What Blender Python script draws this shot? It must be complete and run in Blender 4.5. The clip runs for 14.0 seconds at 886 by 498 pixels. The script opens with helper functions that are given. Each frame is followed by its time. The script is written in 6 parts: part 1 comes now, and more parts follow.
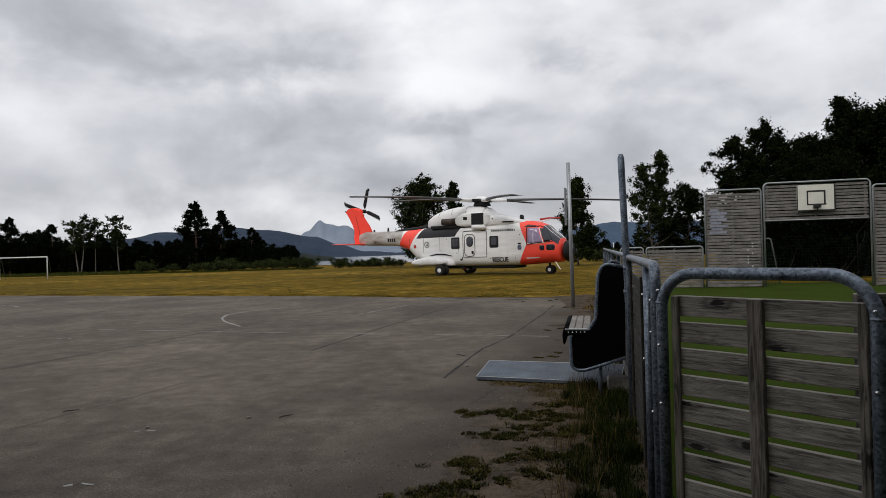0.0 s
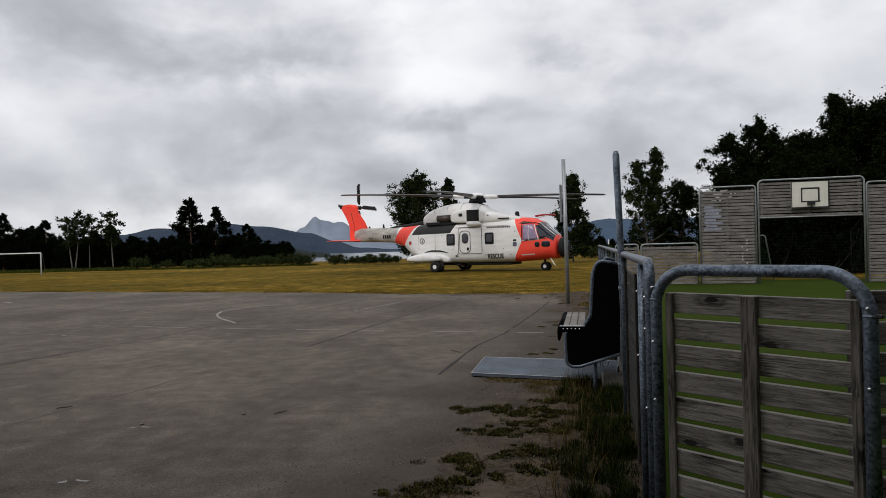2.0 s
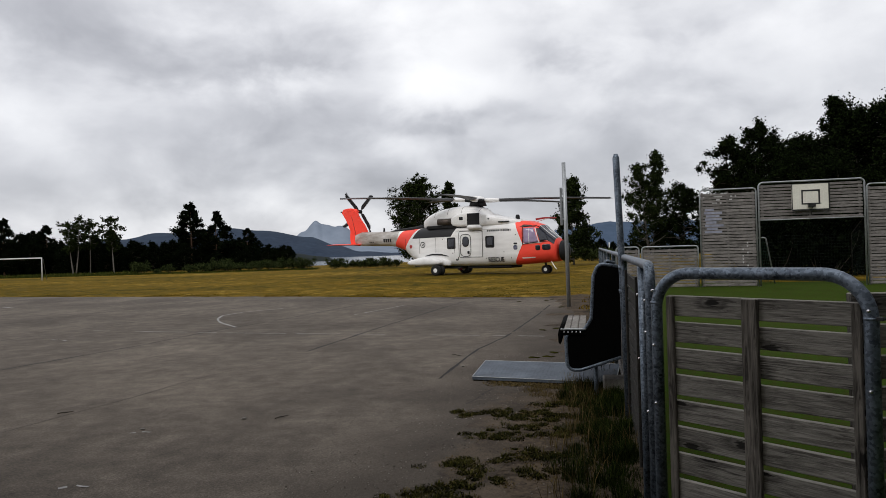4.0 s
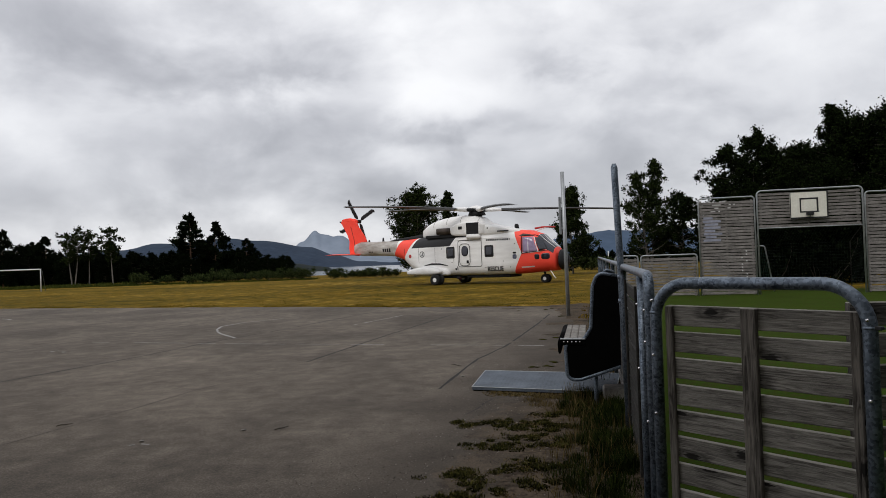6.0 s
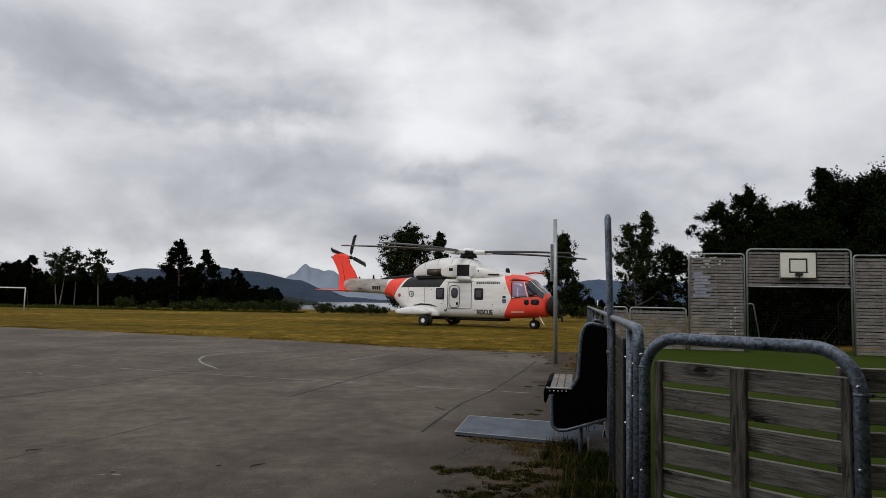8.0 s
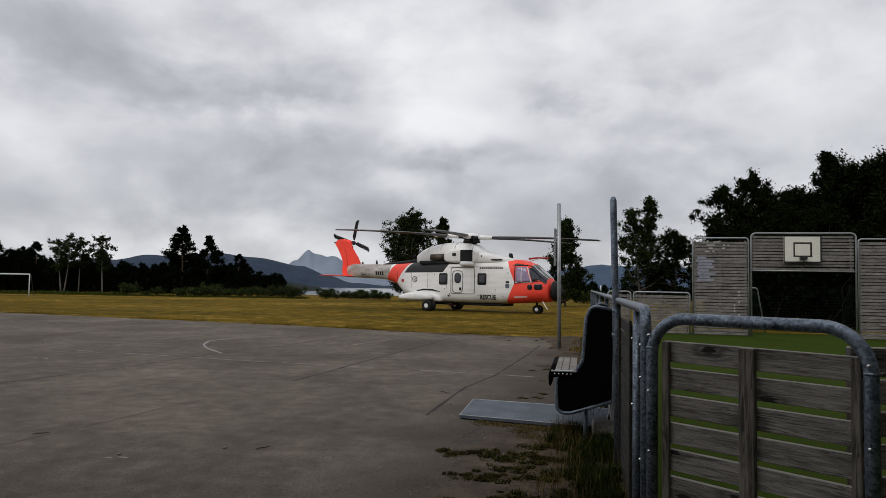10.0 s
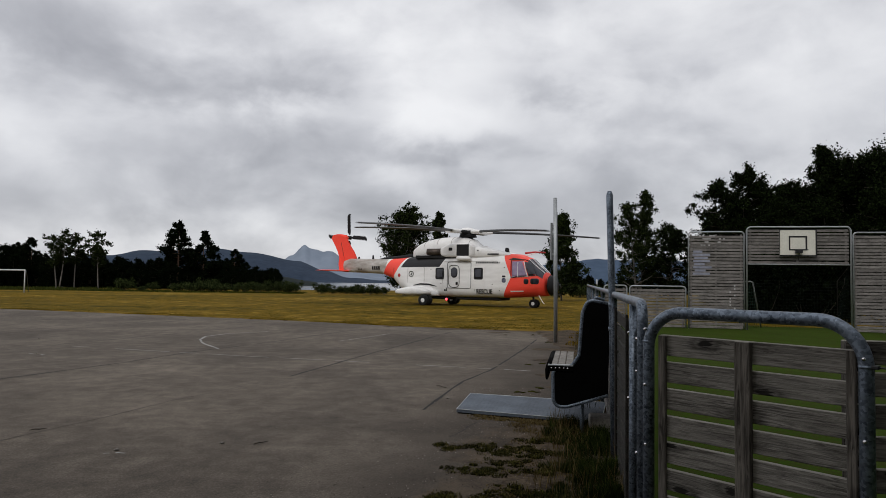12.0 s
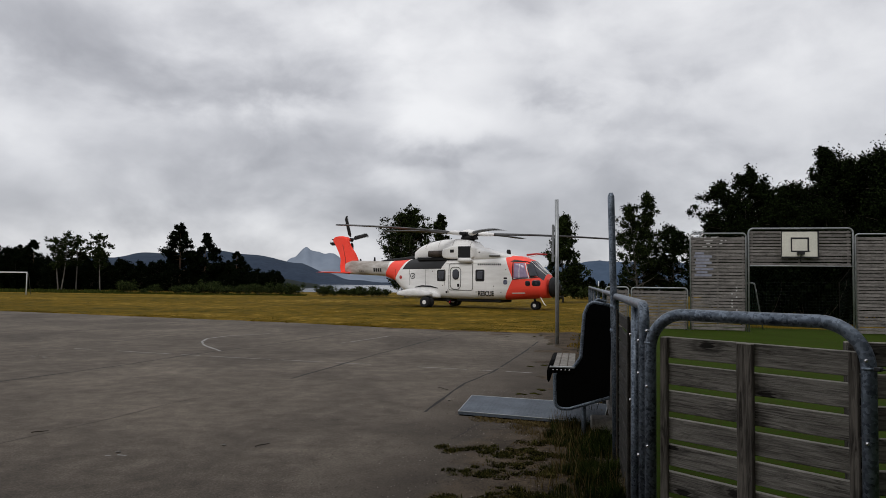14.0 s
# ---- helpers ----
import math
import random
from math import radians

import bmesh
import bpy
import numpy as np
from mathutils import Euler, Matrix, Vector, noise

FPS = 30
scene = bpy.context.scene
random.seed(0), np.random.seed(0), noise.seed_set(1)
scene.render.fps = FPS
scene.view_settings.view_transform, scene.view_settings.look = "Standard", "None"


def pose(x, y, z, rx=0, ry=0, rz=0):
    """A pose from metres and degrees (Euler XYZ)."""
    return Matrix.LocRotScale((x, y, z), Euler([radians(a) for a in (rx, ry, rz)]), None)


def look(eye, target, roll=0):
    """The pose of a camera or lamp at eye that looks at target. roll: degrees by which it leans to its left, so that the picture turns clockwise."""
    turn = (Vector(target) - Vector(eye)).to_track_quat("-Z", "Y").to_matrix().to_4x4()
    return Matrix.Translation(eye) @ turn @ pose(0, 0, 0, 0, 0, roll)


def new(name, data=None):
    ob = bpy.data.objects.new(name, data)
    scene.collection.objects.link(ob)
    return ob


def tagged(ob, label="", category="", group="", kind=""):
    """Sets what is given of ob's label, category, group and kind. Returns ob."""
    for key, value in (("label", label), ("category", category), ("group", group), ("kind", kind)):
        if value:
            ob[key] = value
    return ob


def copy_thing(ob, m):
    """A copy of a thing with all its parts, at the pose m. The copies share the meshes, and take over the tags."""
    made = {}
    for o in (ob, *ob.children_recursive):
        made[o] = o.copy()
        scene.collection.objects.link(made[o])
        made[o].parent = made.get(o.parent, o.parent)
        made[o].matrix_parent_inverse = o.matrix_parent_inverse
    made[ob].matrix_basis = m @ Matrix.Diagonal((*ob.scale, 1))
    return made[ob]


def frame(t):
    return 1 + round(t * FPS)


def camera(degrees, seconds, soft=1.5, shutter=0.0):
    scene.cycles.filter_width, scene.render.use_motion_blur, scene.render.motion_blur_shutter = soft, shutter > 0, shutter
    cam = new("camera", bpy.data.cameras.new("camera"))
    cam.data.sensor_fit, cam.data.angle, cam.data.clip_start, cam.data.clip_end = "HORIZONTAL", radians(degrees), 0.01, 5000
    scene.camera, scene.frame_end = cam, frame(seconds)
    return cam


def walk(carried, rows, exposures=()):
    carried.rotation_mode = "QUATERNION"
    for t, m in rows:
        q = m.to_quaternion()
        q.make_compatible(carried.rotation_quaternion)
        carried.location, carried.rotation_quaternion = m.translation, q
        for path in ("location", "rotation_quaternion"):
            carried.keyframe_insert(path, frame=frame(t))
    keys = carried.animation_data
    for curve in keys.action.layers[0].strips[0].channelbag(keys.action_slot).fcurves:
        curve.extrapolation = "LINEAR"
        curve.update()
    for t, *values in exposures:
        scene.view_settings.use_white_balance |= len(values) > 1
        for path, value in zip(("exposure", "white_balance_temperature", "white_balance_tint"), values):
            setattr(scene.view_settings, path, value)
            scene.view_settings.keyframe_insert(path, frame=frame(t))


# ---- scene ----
# ---- camera ----
cam = camera(66.0, 14.0, soft=0.5, shutter=0.06)
PATH = [
    (0, -0.002, -0.004, 1.748, 0.39, 0.07, 1.55), (0.5, -0.001, -0.001, 1.748, 0.11, -0.09, 1.58),
    (1, -0.005, -0.013, 1.751, -0.10, -0.01, 1.49), (1.5, 0.000, 0.001, 1.748, -0.12, -0.04, 1.43),
    (2, -0.000, -0.006, 1.749, -0.00, -0.23, 1.49), (2.5, -0.001, -0.006, 1.750, -0.00, -0.01, 1.47),
    (3, -0.000, 0.000, 1.750, -0.00, 0.10, 1.40), (5.5, 0.008, -0.009, 1.752, 0.16, -0.00, 2.26),
    (6, 0.004, -0.010, 1.759, -0.01, 0.85, 1.96), (6.5, 0.007, -0.001, 1.799, -1.48, 3.87, -0.11),
    (7, 0.002, 0.003, 1.783, -1.20, 4.26, -0.60), (7.5, 0.003, 0.021, 1.776, -0.76, 3.80, -1.19),
    (7.7, 0.002, 0.020, 1.772, -0.86, 3.96, -1.25), (9.8, 0.000, 0.035, 1.755, -1.09, 4.75, 0.00),
    (10, -0.016, 0.047, 1.743, -0.66, 3.04, -1.00), (10.5, -0.019, 0.044, 1.746, -0.61, 3.12, -0.88),
    (11, -0.018, 0.047, 1.743, -0.88, 2.60, -0.74), (11.5, -0.020, 0.050, 1.744, -0.83, 2.83, -0.81),
    (12, -0.019, 0.044, 1.744, -0.96, 2.59, -0.82), (12.5, -0.016, 0.053, 1.743, -0.95, 2.86, -0.82),
    (13, -0.018, 0.047, 1.745, -1.01, 3.01, -0.80), (13.5, -0.021, 0.049, 1.744, -0.89, 2.99, -0.80),
    (14, -0.018, 0.046, 1.744, -0.83, 2.75, -0.76)]
walk(cam, [(t, pose(x, y, z, 90 + p, r, w)) for t, x, y, z, w, p, r in PATH],
     exposures=[(0.0, 0.12), (3.2, 0.14), (5.0, 0.32), (5.5, 0.33), (6.0, 0.16), (6.5, -0.02), (7.0, -0.02), (7.7, 0.0), (9.8, 0.0), (14.0, 0.0)])

# ---- sky and sun ----
world = bpy.data.worlds.new("overcast_sky")
scene.world = world
world.use_nodes = True
wn, wl = world.node_tree.nodes, world.node_tree.links
wn.clear()


def wnode(kind, **values):
    n = wn.new(kind)
    for k, v in values.items():
        n.inputs[k].default_value = v
    return n


def wmath(op, a, b=None, clamp=False):
    n = wn.new("ShaderNodeMath")
    n.operation, n.use_clamp = op, clamp
    for i, v in enumerate((a, b)):
        if v is None:
            continue
        if isinstance(v, (int, float)):
            n.inputs[i].default_value = v
        else:
            wl.new(v, n.inputs[i])
    return n.outputs[0]


SUN_ELEVATION, SUN_TURN = 48.0, 212.0
sky = wn.new("ShaderNodeTexSky")
sky.sky_type, sky.sun_disc = "NISHITA", False
sky.sun_elevation, sky.sun_rotation = radians(SUN_ELEVATION), radians(SUN_TURN)
coord = wn.new("ShaderNodeTexCoord")
split = wn.new("ShaderNodeSeparateXYZ")
wl.new(coord.outputs["Generated"], split.inputs[0])
dx, dy, dz = split.outputs
# long, low banks of cloud: noise squeezed in height
bank = wn.new("ShaderNodeVectorMath")
bank.operation = "MULTIPLY"
wl.new(coord.outputs["Generated"], bank.inputs[0])
bank.inputs[1].default_value = (1.0, 1.0, 1.7)
big = wnode("ShaderNodeTexNoise", Scale=3.4, Detail=3.0, Roughness=0.5, Distortion=0.2)
mid = wnode("ShaderNodeTexNoise", Scale=7.0, Detail=7.0, Roughness=0.52, Distortion=0.25)
for n in (big, mid):
    wl.new(bank.outputs[0], n.inputs["Vector"])
# the same billows a little higher up: where they thin out upwards the cloud's edge is pale, and its base is dull
above = wn.new("ShaderNodeVectorMath")
above.operation = "ADD"
wl.new(bank.outputs[0], above.inputs[0])
above.inputs[1].default_value = (0.02, 0.0, 0.075)
mid_above = wnode("ShaderNodeTexNoise", Scale=7.0, Detail=7.0, Roughness=0.52, Distortion=0.25)
wl.new(above.outputs[0], mid_above.inputs["Vector"])
relief = wmath("SUBTRACT", mid.outputs[0], mid_above.outputs[0])
cloud = wmath("ADD", wmath("MULTIPLY", big.outputs[0], 0.26), wmath("ADD", wmath("MULTIPLY", mid.outputs[0], 0.13), 0.325))
cloud = wmath("ADD", cloud, wmath("MULTIPLY", relief, 0.17))
# ragged outlines
dx = wmath("ADD", dx, wmath("MULTIPLY", wmath("SUBTRACT", mid.outputs[0], 0.5), 0.3))
dz = wmath("ADD", dz, wmath("MULTIPLY", wmath("SUBTRACT", mid_above.outputs[0], 0.5), 0.16))
# the thin places in the cloud cover, and the heavier banks between them
for cx, cz, sx, sz, gain in ((-0.01, 0.28, 0.10, 0.10, 0.075), (0.04, 0.215, 0.07, 0.035, 0.05), (-0.20, 0.225, 0.07, 0.035, 0.06), (0.36, 0.25, 0.18, 0.05, 0.06), (0.21, 0.33, 0.12, 0.035, 0.05),
                             (-0.31, 0.072, 0.22, 0.035, -0.01), (-0.48, 0.19, 0.14, 0.05, 0.01), (-0.27, 0.17, 0.17, 0.03, -0.06), (0.01, 0.19, 0.16, 0.022, -0.08), (0.145, 0.275, 0.08, 0.024, -0.07),
                             (0.28, 0.13, 0.16, 0.055, -0.10), (-0.44, 0.30, 0.2, 0.05, -0.07), (-0.12, 0.125, 0.18, 0.03, -0.06), (-0.28, 0.26, 0.1, 0.024, -0.04), (0.02, 0.07, 0.3, 0.04, -0.05), (-0.47, 0.09, 0.2, 0.06, -0.06), (0.29, 0.045, 0.17, 0.035, -0.08)):
    ax = wmath("DIVIDE", wmath("SUBTRACT", dx, cx), sx)
    az = wmath("DIVIDE", wmath("SUBTRACT", dz, cz), sz)
    q = wmath("ADD", wmath("MULTIPLY", ax, ax), wmath("MULTIPLY", az, az))
    cloud = wmath("ADD", cloud, wmath("MULTIPLY", wmath("EXPONENT", wmath("MULTIPLY", q, -1.0)), gain))
ramp = wn.new("ShaderNodeValToRGB")
wl.new(cloud, ramp.inputs[0])
ramp.color_ramp.interpolation = "B_SPLINE"
for i, (place, c) in enumerate(((0.32, (0.27, 0.274, 0.30)), (0.44, (0.43, 0.436, 0.468)), (0.54, (0.63, 0.635, 0.665)),
                                (0.68, (0.86, 0.862, 0.875)))):
    e = ramp.color_ramp.elements[i] if i < 2 else ramp.color_ramp.elements.new(place)
    e.position, e.color = place, (*c, 1)
blue = wn.new("ShaderNodeVectorMath")
blue.operation = "SCALE"
blue.inputs["Scale"].default_value = 0.1
wl.new(sky.outputs[0], blue.inputs[0])
cover = wn.new("ShaderNodeMix")
cover.data_type = "RGBA"
cover.inputs[0].default_value = 0.94
wl.new(blue.outputs[0], cover.inputs[6])
wl.new(ramp.outputs[0], cover.inputs[7])
# the cover glows on the sun's side and is duller away from it
toward = wn.new("ShaderNodeVectorMath")
toward.operation = "DOT_PRODUCT"
wl.new(coord.outputs["Generated"], toward.inputs[0])
ce = math.cos(radians(SUN_ELEVATION))
toward.inputs[1].default_value = (math.sin(radians(SUN_TURN)) * ce, math.cos(radians(SUN_TURN)) * ce, math.sin(radians(SUN_ELEVATION)))
glow = wmath("ADD", wmath("MULTIPLY", wmath("DIVIDE", wmath("ADD", toward.outputs["Value"], 0.6), 1.35, True), 0.24), 1.06)
back = wnode("ShaderNodeBackground")
wl.new(glow, back.inputs["Strength"])
wl.new(cover.outputs[2], back.inputs[0])
wl.new(back.outputs[0], wn.new("ShaderNodeOutputWorld").inputs[0])

sun = new("sun", bpy.data.lights.new("sun", "SUN"))
sun.data.energy, sun.data.angle, sun.data.color = 0.9, radians(25), (1.0, 0.97, 0.92)
sun.matrix_world = look((40 * math.sin(radians(SUN_TURN)), 40 * math.cos(radians(SUN_TURN)), 40 * math.tan(radians(SUN_ELEVATION))), (0, 0, 0))
scene.view_settings.exposure = 0.0

# ---- materials ----


def rgb(c):
    return (*c, 1) if len(c) == 3 else c


class Nodes:
    """Short hand for building one node material."""

    def __init__(self, name):
        self.m = bpy.data.materials.new(name)
        self.m.use_nodes = True
        self.t = self.m.node_tree
        self.b = self.t.nodes["Principled BSDF"]
        self.co = self.t.nodes.new("ShaderNodeTexCoord")

    def put(self, value, socket):
        if isinstance(value, bpy.types.NodeSocket):
            self.t.links.new(value, socket)
        else:
            socket.default_value = value

    def node(self, kind, ins=(), operation="", use_clamp=False, blend_type=""):
        n = self.t.nodes.new(kind)
        if operation:
            n.operation = operation
        if use_clamp:
            n.use_clamp = True
        if blend_type:
            n.data_type, n.blend_type = "RGBA", blend_type
        for k, v in dict(ins).items():
            self.put(v, n.inputs[k])
        return n

    def math(self, op, a, b=0.0, clamp=False):
        return self.node("ShaderNodeMath", {0: a, 1: b}, operation=op, use_clamp=clamp).outputs[0]

    def coords(self, scale=(1, 1, 1), where="Object", offset=None):
        n = self.node("ShaderNodeMapping", {"Vector": self.co.outputs[where], "Scale": scale})
        if offset is not None:
            v = self.node("ShaderNodeVectorMath", {0: n.outputs[0], 1: offset}, operation="ADD")
            return v.outputs[0]
        return n.outputs[0]

    def noise(self, vec, scale, detail=4.0, rough=0.55, distortion=0.0):
        return self.node("ShaderNodeTexNoise", {"Vector": vec, "Scale": scale, "Detail": detail, "Roughness": rough, "Distortion": distortion}).outputs[0]

    def ramp(self, fac, stops):
        n = self.node("ShaderNodeValToRGB", {0: fac})
        for i, (p, c) in enumerate(stops):
            e = n.color_ramp.elements[i] if i < 2 else n.color_ramp.elements.new(p)
            e.position, e.color = p, rgb(c)
        return n.outputs[0]

    def mix(self, fac, a, b, blend="MIX"):
        n = self.node("ShaderNodeMix", blend_type=blend)
        self.put(fac, n.inputs[0])
        self.put(rgb(a) if isinstance(a, tuple) else a, n.inputs[6])
        self.put(rgb(b) if isinstance(b, tuple) else b, n.inputs[7])
        return n.outputs[2]

    def bump(self, height, strength=0.3, distance=0.01):
        n = self.node("ShaderNodeBump", {"Height": height, "Strength": strength, "Distance": distance})
        self.put(n.outputs[0], self.b.inputs["Normal"])

    def done(self, colour, rough=0.7, metal=0.0, spec=0.5):
        self.put(rgb(colour) if isinstance(colour, tuple) else colour, self.b.inputs["Base Color"])
        self.put(rough, self.b.inputs["Roughness"])
        self.put(metal, self.b.inputs["Metallic"])
        self.put(spec, self.b.inputs["Specular IOR Level"])
        return self.m

    def random(self):
        return self.node("ShaderNodeObjectInfo").outputs["Random"]


def plain(name, a, b, fine=40.0, coarse=3.0, rough=0.6, metal=0.0, bump=0.15, spec=0.5, depth=0.004):
    """A surface that varies between two colours at two scales."""
    k = Nodes(name)
    v = k.coords()
    n1, n2 = k.noise(v, fine), k.noise(v, coarse)
    f = k.math("ADD", k.math("MULTIPLY", n1, 0.5), k.math("MULTIPLY", n2, 0.5))
    col = k.ramp(f, ((0.35, a), (0.65, b)))
    k.bump(n1, bump, depth)
    return k.done(col, k.math("ADD", k.math("MULTIPLY", n2, 0.2), rough - 0.1), metal, spec)


def galvanised(name, a, b):
    """Zinc with its spangle: small crystals of differing grey-blue, dulled in patches."""
    k = Nodes(name)
    v = k.coords()
    cells = k.node("ShaderNodeTexVoronoi", {"Vector": v, "Scale": 85.0}).outputs["Color"]
    tone = k.node("ShaderNodeSeparateColor", {0: cells}).outputs[0]
    n = k.noise(v, 7.0, 5.0)
    grain = k.noise(v, 90.0, 3.0)
    f = k.math("ADD", k.math("MULTIPLY", k.math("SUBTRACT", tone, 0.5), 0.3), k.math("ADD", k.math("MULTIPLY", n, 0.6), 0.2))
    k.bump(grain, 0.12, 0.002)
    return k.done(k.ramp(f, ((0.28, a), (0.72, b))), k.math("ADD", k.math("MULTIPLY", n, 0.3), 0.3), 0.6)


def timber(name, a, b, along=0, knots=True, dark=(0.007, 0.0055, 0.0045)):
    """Weathered boards: grain along one axis, knots, each board its own tone."""
    k = Nodes(name)
    shift = k.node("ShaderNodeCombineXYZ", {0: k.math("MULTIPLY", k.random(), 37.0), 1: k.math("MULTIPLY", k.random(), 11.0), 2: 0.0}).outputs[0]
    s = [24.0, 24.0, 24.0]
    s[along] = 1.7
    v = k.coords(tuple(s), offset=shift)
    grain = k.noise(v, 3.0, 6.0, 0.62, 1.4)
    s2 = [3.0, 3.0, 3.0]
    s2[along] = 1.2
    stain = k.noise(k.coords(tuple(s2), offset=shift), 2.0, 3.0)
    s4 = [150.0, 150.0, 150.0]
    s4[along] = 2.5
    fibre = k.noise(k.coords(tuple(s4), offset=shift), 1.6, 4.0, 0.7, 0.3)
    f = k.math("ADD", k.math("MULTIPLY", grain, 0.55), k.math("ADD", k.math("MULTIPLY", stain, 0.3), k.math("MULTIPLY", fibre, 0.15)))
    c = k.ramp(f, ((0.4, a), (0.58, b)))
    # dark checks that open along the grain
    s5 = [26.0, 26.0, 26.0]
    s5[along] = 1.6
    check = k.noise(k.coords(tuple(s5), offset=shift), 1.5, 3.0, 0.5, 0.8)
    c = k.mix(k.math("MULTIPLY", k.ramp(check, ((0.27, (1, 1, 1)), (0.35, (0, 0, 0)))), 0.6), c, dark)
    c = k.mix(k.math("MULTIPLY", k.random(), 0.3), c, (a[0] * 0.8, a[1] * 0.8, a[2] * 0.8))
    if knots:
        s3 = [6.0, 6.0, 6.0]
        s3[along] = 2.6
        xyz = k.node("ShaderNodeSeparateXYZ", {0: k.coords(tuple(s3), offset=shift)})
        flat2 = k.node("ShaderNodeCombineXYZ", {0: xyz.outputs[0], 1: xyz.outputs[2], 2: 0.0}).outputs[0]
        vor = k.node("ShaderNodeTexVoronoi", {"Vector": flat2, "Scale": 0.8})
        vor.voronoi_dimensions = "2D"
        spot = k.math("ADD", vor.outputs["Distance"], k.math("MULTIPLY", k.math("SUBTRACT", grain, 0.5), 0.25))
        c = k.mix(k.ramp(spot, ((0.08, (0, 0, 0)), (0.14, (0.6, 0.6, 0.6)), (0.26, (0, 0, 0)))), c, dark)
        c = k.mix(k.ramp(spot, ((0.07, (0.96, 0.96, 0.96)), (0.11, (0, 0, 0)))), c, dark)
        # upward faces are painted paler, imitating sky light on the board tops
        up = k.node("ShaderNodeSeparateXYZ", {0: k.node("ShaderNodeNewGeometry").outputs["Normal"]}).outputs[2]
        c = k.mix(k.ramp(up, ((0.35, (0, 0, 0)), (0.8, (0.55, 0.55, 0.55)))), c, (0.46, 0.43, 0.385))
    k.bump(k.math("ADD", grain, k.math("MULTIPLY", fibre, 0.5)), 0.8, 0.004)
    return k.done(c, 0.82, 0.0, 0.25)


def asphalt_surface():
    k = Nodes("worn_asphalt")
    v = k.coords()
    grit = k.noise(v, 60.0, 6.0, 0.8)
    mott = k.noise(v, 3.2, 6.0, 0.6)
    wide = k.noise(k.coords((0.8, 0.7, 1)), 0.4, 5.0, 0.6, 0.3)
    f = k.math("ADD", k.math("MULTIPLY", mott, 0.2), k.math("ADD", k.math("MULTIPLY", wide, 0.32), k.math("MULTIPLY", grit, 0.5)))
    c = k.ramp(f, ((0.39, (0.034, 0.0275, 0.021)), (0.5, (0.083, 0.068, 0.0535)), (0.61, (0.18, 0.151, 0.12))))
    chips = k.node("ShaderNodeTexVoronoi", {"Vector": v, "Scale": 26.0}).outputs["Distance"]
    c = k.mix(k.ramp(chips, ((0.05, (0.5, 0.5, 0.5)), (0.12, (0, 0, 0)))), c, (0.2, 0.19, 0.18))
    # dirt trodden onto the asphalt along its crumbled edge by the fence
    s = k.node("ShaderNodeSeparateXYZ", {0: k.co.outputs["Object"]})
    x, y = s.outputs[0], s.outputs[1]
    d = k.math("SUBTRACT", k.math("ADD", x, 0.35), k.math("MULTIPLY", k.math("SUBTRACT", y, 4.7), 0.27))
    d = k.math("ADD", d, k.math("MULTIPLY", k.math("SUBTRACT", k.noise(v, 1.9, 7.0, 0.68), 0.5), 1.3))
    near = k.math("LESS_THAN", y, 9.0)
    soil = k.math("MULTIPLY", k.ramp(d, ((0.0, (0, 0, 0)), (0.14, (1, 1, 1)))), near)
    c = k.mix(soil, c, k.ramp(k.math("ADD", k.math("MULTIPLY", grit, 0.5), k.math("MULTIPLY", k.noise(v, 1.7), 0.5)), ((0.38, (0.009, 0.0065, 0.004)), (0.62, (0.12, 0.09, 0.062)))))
    # a wider veil towards the bench: trodden-in dirt, deepened to imitate lens vignetting
    veil = k.math("ADD", k.math("SUBTRACT", k.math("ADD", x, 1.5), k.math("MULTIPLY", k.math("SUBTRACT", y, 4.7), 0.3)), k.math("MULTIPLY", k.math("SUBTRACT", k.noise(v, 0.8, 6.0, 0.65), 0.5), 3.2))
    c = k.mix(k.math("MULTIPLY", k.math("MULTIPLY", k.ramp(veil, ((0.0, (0, 0, 0)), (1.0, (1, 1, 1)))), 0.6), k.math("SUBTRACT", 1.0, soil)), c, (0.034, 0.026, 0.019))
    k.bump(grit, 0.5, 0.006)
    return k.done(c, 0.9, 0.0, 0.2)


def field_surface():
    k = Nodes("dry_meadow_ground")
    v = k.coords()
    fine = k.noise(v, 14.0, 5.0, 0.7)
    mott = k.noise(k.coords((0.7, 0.5, 1)), 1.7, 7.0, 0.72)
    wide = k.noise(k.coords((0.5, 1, 1)), 0.12, 4.0)
    f = k.math("ADD", k.math("MULTIPLY", mott, 0.5), k.math("ADD", k.math("MULTIPLY", wide, 0.3), k.math("MULTIPLY", fine, 0.2)))
    c = k.ramp(f, ((0.4, (0.034, 0.032, 0.004)), (0.48, (0.096, 0.066, 0.007)), (0.54, (0.16, 0.098, 0.01)), (0.61, (0.3, 0.21, 0.045))))
    k.bump(fine, 0.6, 0.03)
    return k.done(c, 0.95, 0.0, 0.03)


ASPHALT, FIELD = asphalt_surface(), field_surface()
DIRT = plain("trodden_dirt", (0.009, 0.0065, 0.004), (0.12, 0.09, 0.062), 24.0, 1.7, 0.95, bump=0.5, spec=0.1, depth=0.012)


